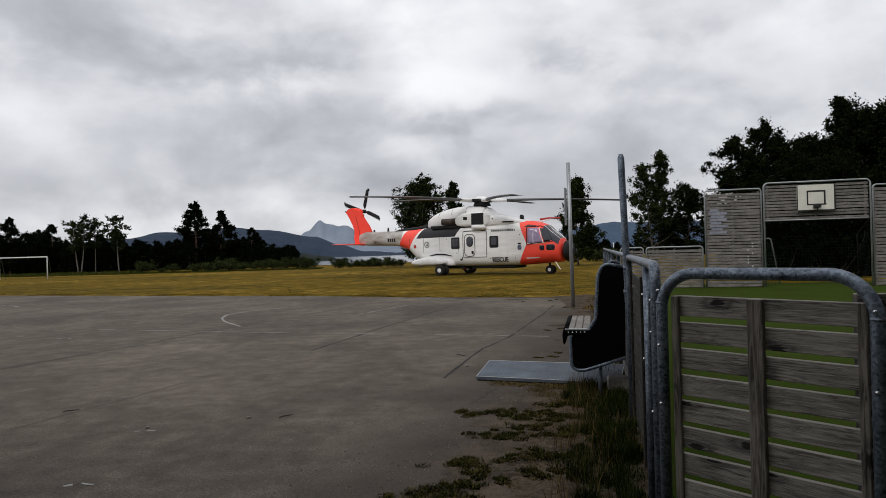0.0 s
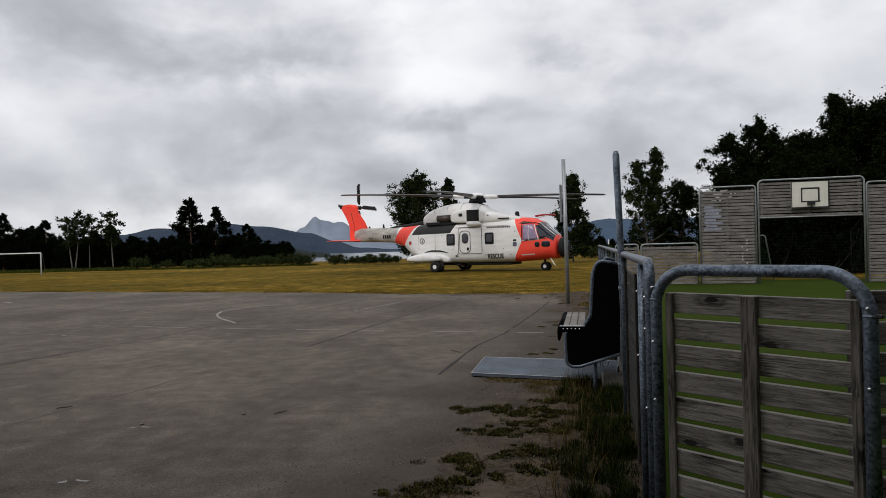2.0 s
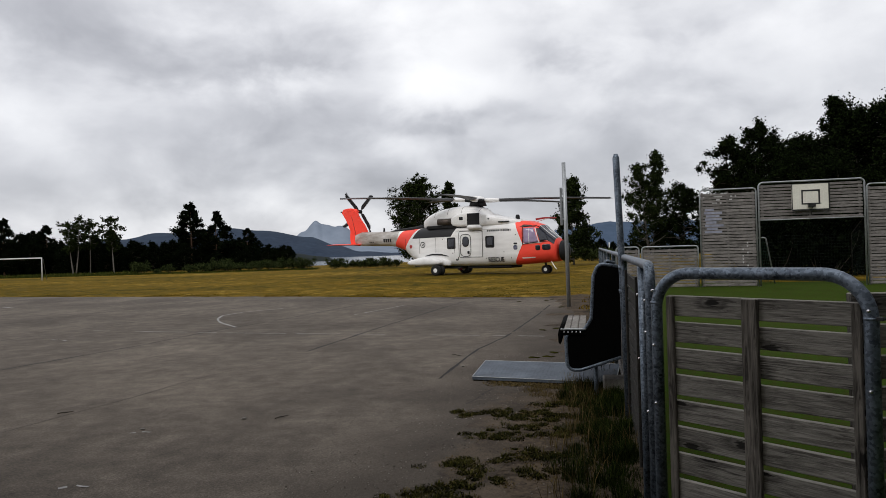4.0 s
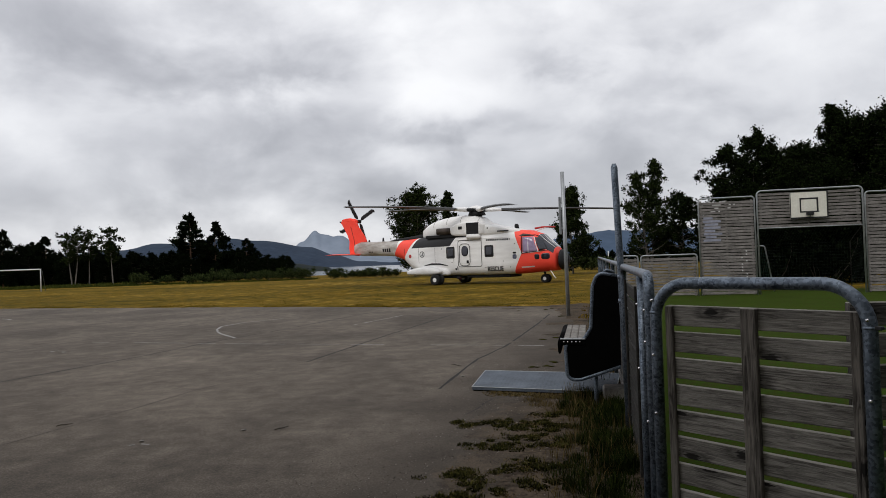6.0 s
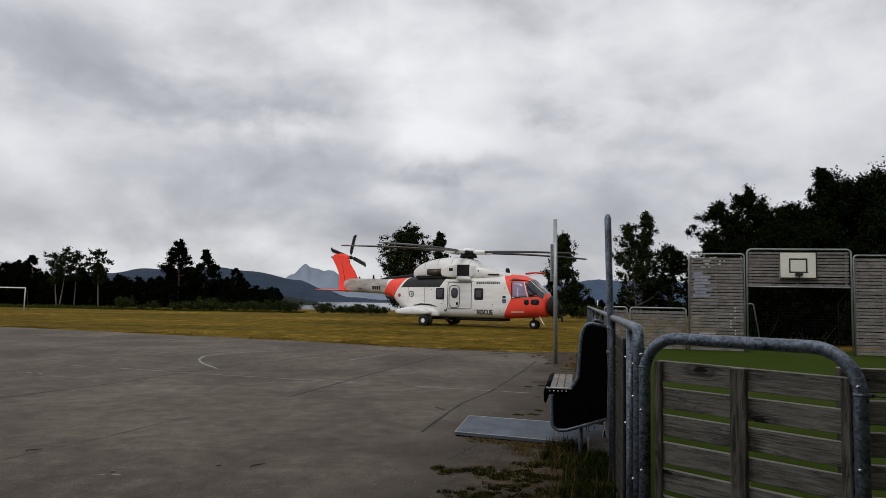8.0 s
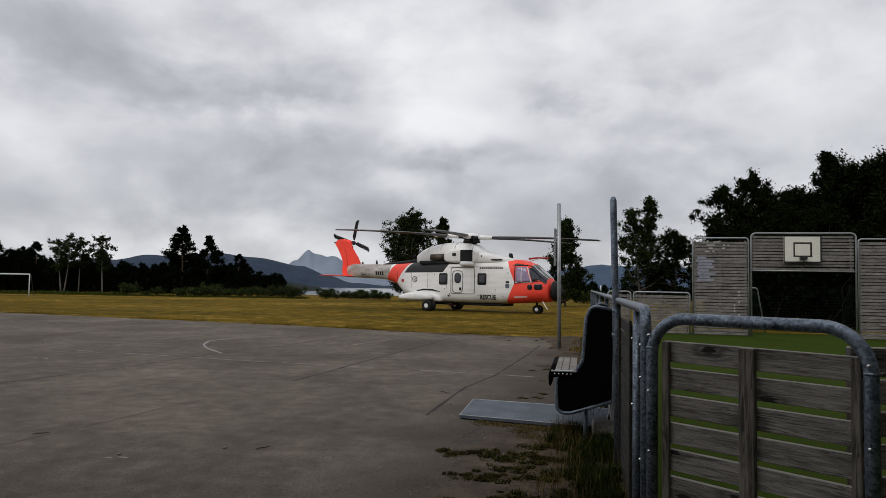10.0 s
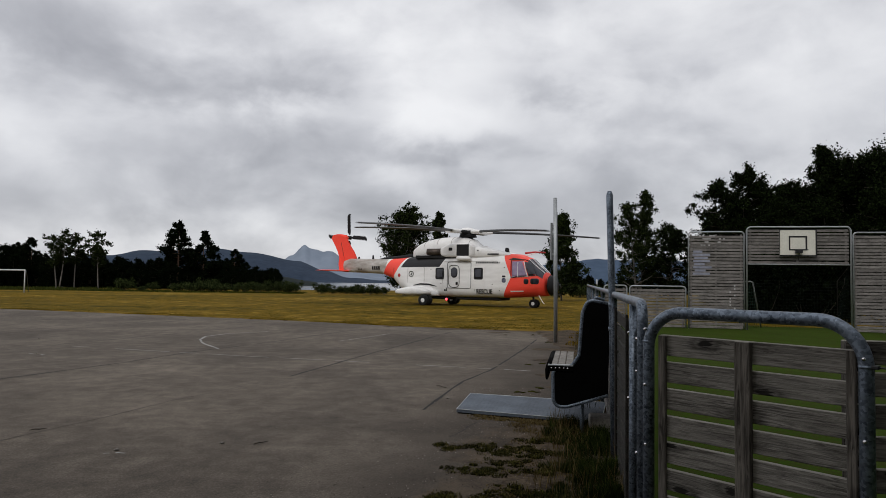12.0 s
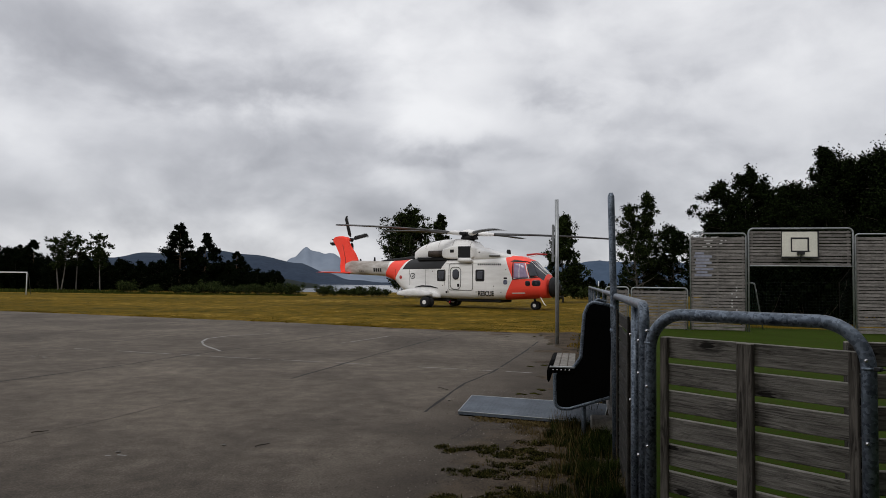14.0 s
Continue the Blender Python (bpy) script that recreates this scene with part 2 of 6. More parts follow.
def turf_surface():
    k = Nodes("artificial_turf")
    v = k.coords()
    fine, mott, rub = k.noise(v, 70.0, 3.0), k.noise(v, 0.7, 4.0), k.noise(v, 16.0, 5.0, 0.7)
    c = k.ramp(k.math("ADD", k.math("MULTIPLY", fine, 0.5), k.math("MULTIPLY", mott, 0.5)), ((0.35, (0.018, 0.04, 0.003)), (0.65, (0.036, 0.066, 0.006))))
    c = k.mix(k.ramp(rub, ((0.45, (0, 0, 0)), (0.54, (0.7, 0.7, 0.7)))), c, (0.036, 0.038, 0.009))
    k.bump(fine, 0.5, 0.006)
    return k.done(c, 0.95, 0.0, 0.02)


TURF = turf_surface()
PAINT_LINE = plain("worn_white_line", (0.18, 0.175, 0.17), (0.34, 0.335, 0.32), 14.0, 2.0, 0.85, spec=0.2)
CRACK = plain("crack_filler", (0.014, 0.013, 0.012), (0.032, 0.03, 0.028), 20.0, 2.0, 0.9, spec=0.2)
GALV = galvanised("galvanised_tube", (0.024, 0.035, 0.05), (0.23, 0.275, 0.335))
GALV_PALE = galvanised("pale_galvanised_tube", (0.24, 0.255, 0.265), (0.43, 0.445, 0.45))
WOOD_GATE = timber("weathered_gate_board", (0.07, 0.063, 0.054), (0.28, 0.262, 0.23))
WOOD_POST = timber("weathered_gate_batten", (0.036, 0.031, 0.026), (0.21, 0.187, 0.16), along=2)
# darker plain timber: near side fence boards and battens, goal bay net posts
WOOD_FENCE = timber("dark_plain_timber", (0.009, 0.008, 0.007), (0.04, 0.036, 0.03), knots=False)
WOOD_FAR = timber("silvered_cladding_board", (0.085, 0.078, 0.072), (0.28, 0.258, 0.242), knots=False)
BLACK_PANEL = plain("black_plastic_panel", (0.001, 0.001, 0.001), (0.003, 0.003, 0.003), 50.0, 4.0, 0.85, spec=0.03)
STEEL_PLATE = plain("galvanised_plate", (0.045, 0.056, 0.072), (0.135, 0.158, 0.19), 45.0, 2.5, 0.75, metal=0.1, bump=0.4, spec=0.3)
BOLT = plain("bright_bolt", (0.6, 0.6, 0.6), (0.8, 0.8, 0.8), 50.0, 5.0, 0.25, metal=0.8)
BOARD_WHITE = plain("cream_backboard", (0.62, 0.6, 0.52), (0.76, 0.74, 0.65), 18.0, 2.0, 0.5)
BLACK_PAINT = plain("black_paint", (0.008, 0.008, 0.009), (0.016, 0.016, 0.017), 30.0, 3.0, 0.5)
WHITE_PAINT = plain("white_goal_paint", (0.55, 0.55, 0.54), (0.72, 0.72, 0.7), 30.0, 3.0, 0.5)
NET = plain("green_net", (0.001, 0.006, 0.003), (0.002, 0.014, 0.007), 30.0, 3.0, 0.8)
BENCH_SLAT = plain("pale_bench_plank", (0.1, 0.09, 0.078), (0.3, 0.28, 0.25), 20.0, 3.0, 0.8)
STICKER = plain("faded_blue_poster", (0.17, 0.18, 0.23), (0.32, 0.33, 0.4), 9.0, 2.0, 0.6)
TAR_PAINT = plain("pale_scribble", (0.4, 0.39, 0.38), (0.5, 0.49, 0.48), 9.0, 2.0, 0.7)


def leaves(name, a, b):
    k = Nodes(name)
    isl = k.node("ShaderNodeNewGeometry").outputs["Random Per Island"]
    n = k.noise(k.coords(), 0.7, 3.0)
    f = k.math("ADD", k.math("MULTIPLY", isl, 0.6), k.math("MULTIPLY", n, 0.4))
    c = k.ramp(f, ((0.3, a), (0.9, b)))
    return k.done(c, 0.9, 0.0, 0.02)


LEAF_BIRCH = leaves("birch_leaves", (0.004, 0.0075, 0.002), (0.034, 0.047, 0.014))
LEAF_DARK = leaves("dark_broad_leaves", (0.001, 0.0022, 0.0005), (0.016, 0.025, 0.007))
LEAF_PINE = leaves("pine_needles", (0.0012, 0.0026, 0.001), (0.008, 0.0125, 0.0045))
LEAF_BUSH = leaves("willow_leaves", (0.006, 0.011, 0.003), (0.07, 0.088, 0.03))
VERGE = leaves("verge_blades", (0.02, 0.029, 0.005), (0.07, 0.08, 0.018))
GRASS = leaves("grass_blades", (0.004, 0.0085, 0.0015), (0.042, 0.055, 0.012))
GRASS_DRY = leaves("dry_grass_blades", (0.085, 0.056, 0.007), (0.2, 0.132, 0.024))
FIELD_GREEN = leaves("olive_grass_blades", (0.046, 0.04, 0.005), (0.098, 0.077, 0.011))
GRIT = leaves("mixed_grit", (0.07, 0.06, 0.05), (0.34, 0.31, 0.27))
TUFT = leaves("trodden_tufts", (0.01, 0.013, 0.003), (0.12, 0.108, 0.028))
MOSS = leaves("dark_moss", (0.003, 0.0035, 0.001), (0.036, 0.034, 0.009))
STALK = leaves("dead_stalks", (0.04, 0.028, 0.01), (0.19, 0.14, 0.058))
BARK = plain("dark_bark", (0.03, 0.024, 0.018), (0.075, 0.06, 0.045), 25.0, 3.0, 0.9, bump=0.5)
BARK_PINE = plain("rust_pine_bark", (0.06, 0.03, 0.018), (0.13, 0.07, 0.04), 20.0, 3.0, 0.9, bump=0.5)
BARK_BIRCH = plain("white_birch_bark", (0.05, 0.045, 0.04), (0.19, 0.175, 0.155), 9.0, 2.0, 0.85, bump=0.3)
# blue distance haze is painted into the hill, peak and slope colours
HILL_FOREST_HAZED = plain("hazed_wooded_hill", (0.022, 0.033, 0.054), (0.036, 0.052, 0.078), 0.05, 0.006, 0.95, spec=0.05)
PEAK_ROCK_HAZED = plain("hazed_bare_mountain", (0.155, 0.19, 0.24), (0.215, 0.25, 0.305), 0.01, 0.002, 0.95, spec=0.05)
HILL_BLUE_HAZED = plain("haze_blue_slope", (0.05, 0.075, 0.115), (0.07, 0.1, 0.15), 0.02, 0.004, 0.95, spec=0.05)
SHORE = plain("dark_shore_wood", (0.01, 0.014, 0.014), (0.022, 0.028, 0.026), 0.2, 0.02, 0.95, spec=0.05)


def water_surface():
    k = Nodes("lake_water")
    n = k.noise(k.coords((0.06, 0.25, 1)), 2.0, 4.0)
    k.bump(n, 0.15, 0.3)
    return k.done((0.03, 0.05, 0.06), 0.14, 0.0, 0.5)


WATER = water_surface()
# ---- mesh tools ----


def obj(name, bm, material, smooth=False):
    me = bpy.data.meshes.new(name)
    bm.normal_update()
    bm.to_mesh(me)
    bm.free()
    for m in (material if isinstance(material, (list, tuple)) else [material]):
        me.materials.append(m)
    if smooth:
        for p in me.polygons:
            p.use_smooth = True
    return new(name, me)


def part(name, bm, material, parent, label="", smooth=False):
    ob = obj(name, bm, material, smooth)
    ob.parent = parent
    if label:
        ob["label"] = label
    return ob


def holder(name, m=None):
    ob = new(name)
    ob.empty_display_size = 0.1
    if m is not None:
        ob.matrix_world = m
    return ob


def box(bm, lo, hi, bevel=0.0, m=None):
    g = bmesh.ops.create_cube(bm, size=1.0)
    vs = g["verts"]
    for v in vs:
        v.co = Vector([lo[i] + (v.co[i] + 0.5) * (hi[i] - lo[i]) for i in range(3)])
    if bevel:
        es = list({e for v in vs for e in v.link_edges})
        r = bmesh.ops.bevel(bm, geom=es, offset=bevel, segments=1, affect="EDGES")
        vs = list({v for f in r["faces"] for v in f.verts} | {v for v in vs if v.is_valid})
    if m is not None:
        bmesh.ops.transform(bm, matrix=m, verts=vs)
    return vs


def boxed(lo, hi, bevel=0.0, m=None):
    bm = bmesh.new()
    box(bm, lo, hi, bevel, m)
    return bm


def tube(bm, pts, radius, sides=12, cap=True):
    """A round tube along points; radius may be a list."""
    pts = [Vector(p) for p in pts]
    rad = radius if isinstance(radius, (list, tuple)) else [radius] * len(pts)
    rings = []
    side = None
    for i, p in enumerate(pts):
        a = pts[max(i - 1, 0)]
        b = pts[min(i + 1, len(pts) - 1)]
        d = (b - a).normalized()
        if side is None:
            side = d.orthogonal().normalized()
        side = (side - d * side.dot(d)).normalized()
        up = d.cross(side)
        rings.append([bm.verts.new(p + rad[i] * (math.cos(2 * math.pi * j / sides) * side + math.sin(2 * math.pi * j / sides) * up)) for j in range(sides)])
    for r, s in zip(rings, rings[1:]):
        for j in range(sides):
            bm.faces.new((r[j], r[(j + 1) % sides], s[(j + 1) % sides], s[j]))
    if cap:
        bm.faces.new(rings[0][::-1])
        bm.faces.new(rings[-1])
    return bm


def tubed(pts, radius, sides=12):
    return tube(bmesh.new(), pts, radius, sides)


def rounded_path(corners, r, steps=7):
    """Corner points of an open line with rounded bends."""
    c = [Vector(p) for p in corners]
    out = [c[0]]
    for a, b, d in zip(c, c[1:], c[2:]):
        u, v = (a - b).normalized(), (d - b).normalized()
        half = math.acos(max(-1, min(1, u.dot(v)))) / 2
        t = r / math.tan(half)
        centre = b + (u + v).normalized() * (r / math.sin(half))
        p, q = b + u * t - centre, b + v * t - centre
        for i in range(steps + 1):
            k = i / steps
            w = (p * (1 - k) + q * k).normalized() * r
            out.append(centre + w)
    out.append(c[-1])
    return out


def loft(bm, rings, close=True, caps=True):
    vs = [[bm.verts.new(p) for p in r] for r in rings]
    n = len(vs[0])
    for a, b in zip(vs, vs[1:]):
        for j in range(n if close else n - 1):
            bm.faces.new((a[j], a[(j + 1) % n], b[(j + 1) % n], b[j]))
    if caps:
        bm.faces.new(vs[0][::-1])
        bm.faces.new(vs[-1])
    return bm


def oval(x, z0, z1, w, e=2.5, n=28, yc=0.0):
    """A ring across x: rounded-square section between z0 and z1, half width w."""
    zc, h = (z0 + z1) / 2, (z1 - z0) / 2
    out = []
    for i in range(n):
        a = 2 * math.pi * i / n
        c, s = math.cos(a), math.sin(a)
        out.append((x, yc + w * math.copysign(abs(c) ** (2 / e), c), zc + h * math.copysign(abs(s) ** (2 / e), s)))
    return out


def slab(bm, outline, y0, y1):
    """A plate of an x, z outline between y0 and y1."""
    a = [bm.verts.new((x, y0, z)) for x, z in outline]
    b = [bm.verts.new((x, y1, z)) for x, z in outline]
    n = len(a)
    bm.faces.new(a)
    bm.faces.new(b[::-1])
    for i in range(n):
        bm.faces.new((a[i], b[i], b[(i + 1) % n], a[(i + 1) % n]))
    return bm


def rng(seed):
    return random.Random(seed)


# ---- ground ----


def ground_height(x, y):
    d = y - 0.25 * x - 108 - 5 * math.sin(x * 0.05)
    drop = min(max(d / 60, 0), 1)
    drop = drop * drop * (3 - 2 * drop)
    return -13.5 * drop + 0.03 * noise.noise((x * 0.08, y * 0.08, 0)) * min(1, max(0, (y - 30) / 20))


def make_ground():
    def steps(a):
        pos = [0.0]
        d = 2.0
        while pos[-1] < a:
            pos.append(pos[-1] + d)
            if pos[-1] > 130:
                d *= 1.22
        return pos
    s = steps(4600)
    axis = [-v for v in s[:0:-1]] + s
    bm = bmesh.new()
    grid = [[bm.verts.new((x, y, ground_height(x, y))) for x in axis] for y in axis]
    for a, b in zip(grid, grid[1:]):
        for j in range(len(axis) - 1):
            bm.faces.new((a[j], a[j + 1], b[j + 1], b[j]))
    tagged(obj("ground", bm, FIELD, True), "brownish dry meadow grass of a mown field", "ground", kind="structure")


def patch(name, outline, z, material, label, category, wobble=0.08, seed=3, step=0.35, kind="structure"):
    """A thin sheet laid on the ground with a ragged outline."""
    pts = []
    o = [Vector(p) for p in outline]
    for a, b in zip(o, o[1:] + o[:1]):
        k = max(1, int((b - a).length / step))
        nrm = Vector((-(b - a).y, (b - a).x)).normalized()
        for i in range(k):
            p = a + (b - a) * (i / k)
            q = noise.noise((p.x * 1.7, p.y * 1.7, seed)) + 0.6 * noise.noise((p.x * 5, p.y * 5, seed + 9))
            pts.append(p + nrm * q * wobble)
    bm = bmesh.new()
    top = [bm.verts.new((p.x, p.y, z)) for p in pts]
    low = [bm.verts.new((p.x, p.y, z - 0.06)) for p in pts]
    f = bm.faces.new(top)
    n = len(top)
    for i in range(n):
        bm.faces.new((top[i], top[(i + 1) % n], low[(i + 1) % n], low[i]))
    bmesh.ops.recalc_face_normals(bm, faces=bm.faces)
    bmesh.ops.triangulate(bm, faces=[f])
    return tagged(obj(name, bm, material), label, category, kind=kind)


COURT = radians(-12.8)
CU = Vector((math.cos(COURT), math.sin(COURT), 0))
CV = Vector((-math.sin(COURT), math.cos(COURT), 0))


def make_surfaces():
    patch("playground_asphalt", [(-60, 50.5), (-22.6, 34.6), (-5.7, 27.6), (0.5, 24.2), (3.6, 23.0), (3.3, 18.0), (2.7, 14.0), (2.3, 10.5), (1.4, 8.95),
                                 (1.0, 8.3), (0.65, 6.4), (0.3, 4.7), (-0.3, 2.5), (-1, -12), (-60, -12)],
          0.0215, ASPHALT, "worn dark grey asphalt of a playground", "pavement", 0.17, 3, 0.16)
    patch("dirt_strip", [(3.2, 9.2), (0.3, 8.9), (-0.6, 6.4), (-1.2, 4.7), (-2.0, 2.5), (-3.0, -10), (2.6, -10), (2.2, 3.2), (2.6, 7.0)],
          0.0195, DIRT, "trodden brown dirt beside the fence", "ground", 0.12, 5)
    patch("dirt_edge", [(-7.0, 28.3), (-1, 25.2), (3.5, 23.6), (5.0, 24.4), (5.4, 20), (4.1, 18.5), (3.9, 14.2), (2.9, 10), (2.2, 9), (2.1, 10.6), (2.3, 14), (3.0, 18), (3.2, 22.6), (-1, 24.2), (-7, 27.6)],
          0.0185, DIRT, "bare dirt along the asphalt edge", "ground", 0.3, 8)
    a = Vector((1.25, 3.4, 0)) - CV * 12
    b = a + CU * 34
    far = Vector((11.9, 25.6, 0)) + CU * 24 + CV * 2.5
    c = Vector((11.9, 25.6, 0)) - CU * 5.6 + CV * 2.5
    patch("court_turf", [tuple(p.xy) for p in (a, b, far, c)], 0.03, TURF, "dull green artificial turf of the ball court", "ground", 0.0, 2, 3.0)


def dirt_smears():
    """Loose dirt drifted over the asphalt's ragged edge."""
    r = rng(17)
    for x, y, s in (
                    (2.2, 11.2, 0.4), (2.35, 12.6, 0.5), (2.6, 15.0, 0.5), (2.9, 17.4, 0.6), (2.2, 22.9, 0.5), (0.6, 23.9, 0.5), (-1.4, 25.0, 0.5)):
        n = 15
        pts = [(x + s * r.uniform(0.45, 1.0) * math.cos(2 * math.pi * i / n), y + 0.7 * s * r.uniform(0.4, 1.0) * math.sin(2 * math.pi * i / n)) for i in range(n)]
        patch("dirt_smear", pts, 0.0235, DIRT, "thin smear of dirt over the asphalt edge", "dirt", 0.04, r.random() * 9, 0.06)


def line_mark(name, pts, width, z, material, label, category="line", seed=1, gaps=0.0):
    """A worn painted line or a crack: a thin strip along points."""
    r = rng(seed)
    bm = bmesh.new()
    fine = []
    for a, b in zip(pts, pts[1:]):
        a, b = Vector(a), Vector(b)
        k = max(2, int((b - a).length / 0.25))
        fine += [a + (b - a) * i / k for i in range(k)]
    fine.append(Vector(pts[-1]))
    last = None
    for i, p in enumerate(fine):
        d = (fine[min(i + 1, len(fine) - 1)] - fine[max(i - 1, 0)]).normalized()
        nrm = Vector((-d.y, d.x))
        w = width * r.uniform(0.55, 1.1) / 2
        jig = nrm * r.uniform(-0.2, 0.2) * width
        pair = [bm.verts.new((*(p + jig + nrm * w), z)), bm.verts.new((*(p + jig - nrm * w), z))]
        if last and r.random() > gaps:
            bm.faces.new((last[0], last[1], pair[1], pair[0]))
        last = pair
    return tagged(obj(name, bm, material), label, category, kind="structure")


make_ground()
make_surfaces()
dirt_smears()
# ---- ball court ----
WALL_O = Vector((11.9, 25.6, 0))
BOARD_MESH = {}


def shared_board(length, height, thick, key):
    k = (round(length, 3), round(height, 3), round(thick, 3), key)
    if k not in BOARD_MESH:
        me = bpy.data.meshes.new("board")
        bm = boxed((0, -thick / 2, 0), (length, thick / 2, height), min(0.006, thick / 4))
        bm.to_mesh(me)
        bm.free()
        me.materials.append(WOOD_FAR)
        BOARD_MESH[k] = me
    return BOARD_MESH[k]


def boards(parent, x0, x1, z0, z1, pitch, height, seed, thick=0.03, skip=()):
    r = rng(seed)
    n = int((z1 - z0) / pitch)
    for i in range(n):
        if i in skip:
            continue
        b = new("board", shared_board(x1 - x0, height, thick, "far"))
        b.parent = parent
        b.matrix_basis = pose(x0 + r.uniform(-0.01, 0.01), r.uniform(-0.004, 0.004), z0 + i * pitch + r.uniform(-0.006, 0.006), 0, r.uniform(-0.15, 0.15), 0)


def court_panel(name, x0, x1, top, label, seed, r=0.12, z0=0.06, pitch=0.122, skip=()):
    """A bent tube frame filled with horizontal boards, in the far wall's line."""
    m = Matrix.Translation(WALL_O) @ Matrix.Rotation(COURT, 4, "Z")
    h = holder(name, m @ Matrix.Translation((x0, 0, 0)))
    w = x1 - x0
    part("tube_frame", tubed(rounded_path([(0.03, -0.05, -0.05), (0.03, -0.05, top - 0.03), (w - 0.03, -0.05, top - 0.03), (w - 0.03, -0.05, -0.05)], r), 0.028, 10), GALV_PALE, h, "galvanised bent tube frame", True)
    boards(h, 0.06, w - 0.06, z0, top - 0.12, pitch, pitch * 0.8, seed, skip=skip)
    for x in (0.12, w / 2, w - 0.12):
        part("batten", boxed((x - 0.035, 0.02, 0.0), (x + 0.035, 0.06, top - 0.12), 0.005), WOOD_FAR, h)
    return tagged(h, label, "court wall", "end wall panels of the ball court")


def make_far_wall():
    m = Matrix.Translation(WALL_O) @ Matrix.Rotation(COURT, 4, "Z")
    court_panel("court_wall_panel", -5.3, -4.38, 1.66, "low weathered board panel in a galvanised tube frame", 1)
    court_panel("court_wall_panel", -4.33, -2.2, 1.65, "low weathered board panel in a galvanised tube frame", 2)
    p = court_panel("court_wall_panel", -2.15, -0.1, 3.75, "tall silvered board panel with a faded poster and scrawls", 3)
    q = rng(14)
    for i in range(8):
        part("poster_scrap", boxed((0.17 + q.uniform(0, 0.09), -0.024, 2.08 + 0.12 * i), (0.87 - abs(q.gauss(0, 0.16)), -0.0185, 2.165 + 0.12 * i)), STICKER, p, "torn scrap of a faded blue poster")
    r = rng(4)
    for i in range(16):
        x, z = r.uniform(0.2, 1.35), r.choice((3.19, 3.31, 3.43, 3.55))
        part("scrawl_mark", boxed((x, -0.021, z), (x + r.uniform(0.05, 0.16), -0.0175, z + 0.045)), TAR_PAINT, p, "pale scrawl")
    for i in range(14):
        x, z = r.choice((1.5, 1.66)) if i < 9 else r.uniform(0.25, 1.1), 0.67 + 0.122 * (i if i < 9 else 0)
        part("scrawl_mark", boxed((x, -0.021, z), (x + (0.05 if i < 9 else 0.2), -0.0175, z + 0.06)), TAR_PAINT, p, "pale scrawl")
    court_panel("court_wall_panel", 3.58, 5.65, 3.72, "tall silvered board panel in a galvanised tube frame", 5)
    court_panel("court_wall_panel", 5.7, 7.8, 1.66, "low weathered board panel in a galvanised tube frame", 6)
    court_panel("court_wall_panel", 7.85, 9.95, 1.66, "low weathered board panel in a galvanised tube frame", 7)
    # goal bay with the boarded lintel
    g = holder("court_goal_bay", m)
    part("tube_frame", tubed(rounded_path([(-0.04, -0.06, -0.05), (-0.04, -0.06, 3.9), (3.53, -0.06, 3.9), (3.53, -0.06, -0.05)], 0.16), 0.032, 10), GALV_PALE, g, "galvanised bent tube frame", True)
    part("crossbar", tubed([(-0.02, -0.05, 2.5), (3.5, -0.05, 2.5)], 0.025, 10), GALV_PALE, g, "", True)
    boards(g, 0.0, 3.48, 2.53, 3.86, 0.118, 0.088, 9)
    for x in (0.1, 1.75, 3.4):
        part("batten", boxed((x - 0.04, 0.02, 2.5), (x + 0.04, 0.06, 3.82), 0.005), WOOD_FAR, g)
    for x in (-0.03, 3.5):
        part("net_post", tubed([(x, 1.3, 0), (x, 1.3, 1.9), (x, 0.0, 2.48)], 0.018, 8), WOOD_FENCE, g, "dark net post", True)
    tagged(g, "goal bay with boarded lintel in a galvanised tube frame", "goal")
    # the net hangs as real cords
    bm = bmesh.new()
    def cord(a, b):
        tube(bm, [a, b], 0.0025, 3, False)
    for i in range(36):
        x = 0.0 + i * 0.1
        cord((x, 0.05, 2.48), (x, 1.3, 1.9))
        cord((x, 1.3, 1.9), (x, 1.35, 0.05))
    for j in range(16):
        cord((0, 1.32, 0.1 + j * 0.12), (3.5, 1.32, 0.1 + j * 0.12))
    for j in range(12):
        for x in (0.0, 3.5):
            cord((x, 0.1 + j * 0.11, 0.02), (x, 0.1 + j * 0.11, 2.4 - j * 0.045))
    for j in range(18):
        for x in (0.0, 3.5):
            cord((x, 0.05, 0.1 + j * 0.12), (x, 1.3, 0.1 + j * 0.1))
    n = obj("goal_net", bm, NET)
    n.matrix_world = m
    tagged(n, "dark green goal net hanging in the goal bay", "net")
    # small goal standing inside the bay
    s = holder("small_goal", m @ Matrix.Translation((0.1, 1.55, 0)))
    part("goal_frame", tubed(rounded_path([(0.0, 0, 0), (0.0, 0, 1.85), (0.42, 0, 1.85), (0.72, 0, 0.0)], 0.1), 0.025, 8), GALV_PALE, s, "", True)
    bm = bmesh.new()
    for i in range(7):
        tube(bm, [(0.05 + i * 0.06, 0.02, 1.8), (0.1 + i * 0.09, 0.3, 0.1)], 0.006, 4, False)
    for i in range(14):
        tube(bm, [(0.02, 0.05, 0.1 + i * 0.12), (0.68 - i * 0.019, 0.05, 0.1 + i * 0.12)], 0.006, 4, False)
    part("net", bm, plain("bright_green_net", (0.004, 0.03, 0.016), (0.007, 0.05, 0.026), 30.0, 3.0, 0.8), s, "green net")
    tagged(s, "small galvanised goal frame with a green net", "goal")
    # basketball backboard and hoop
    b = holder("basketball_backboard", m)
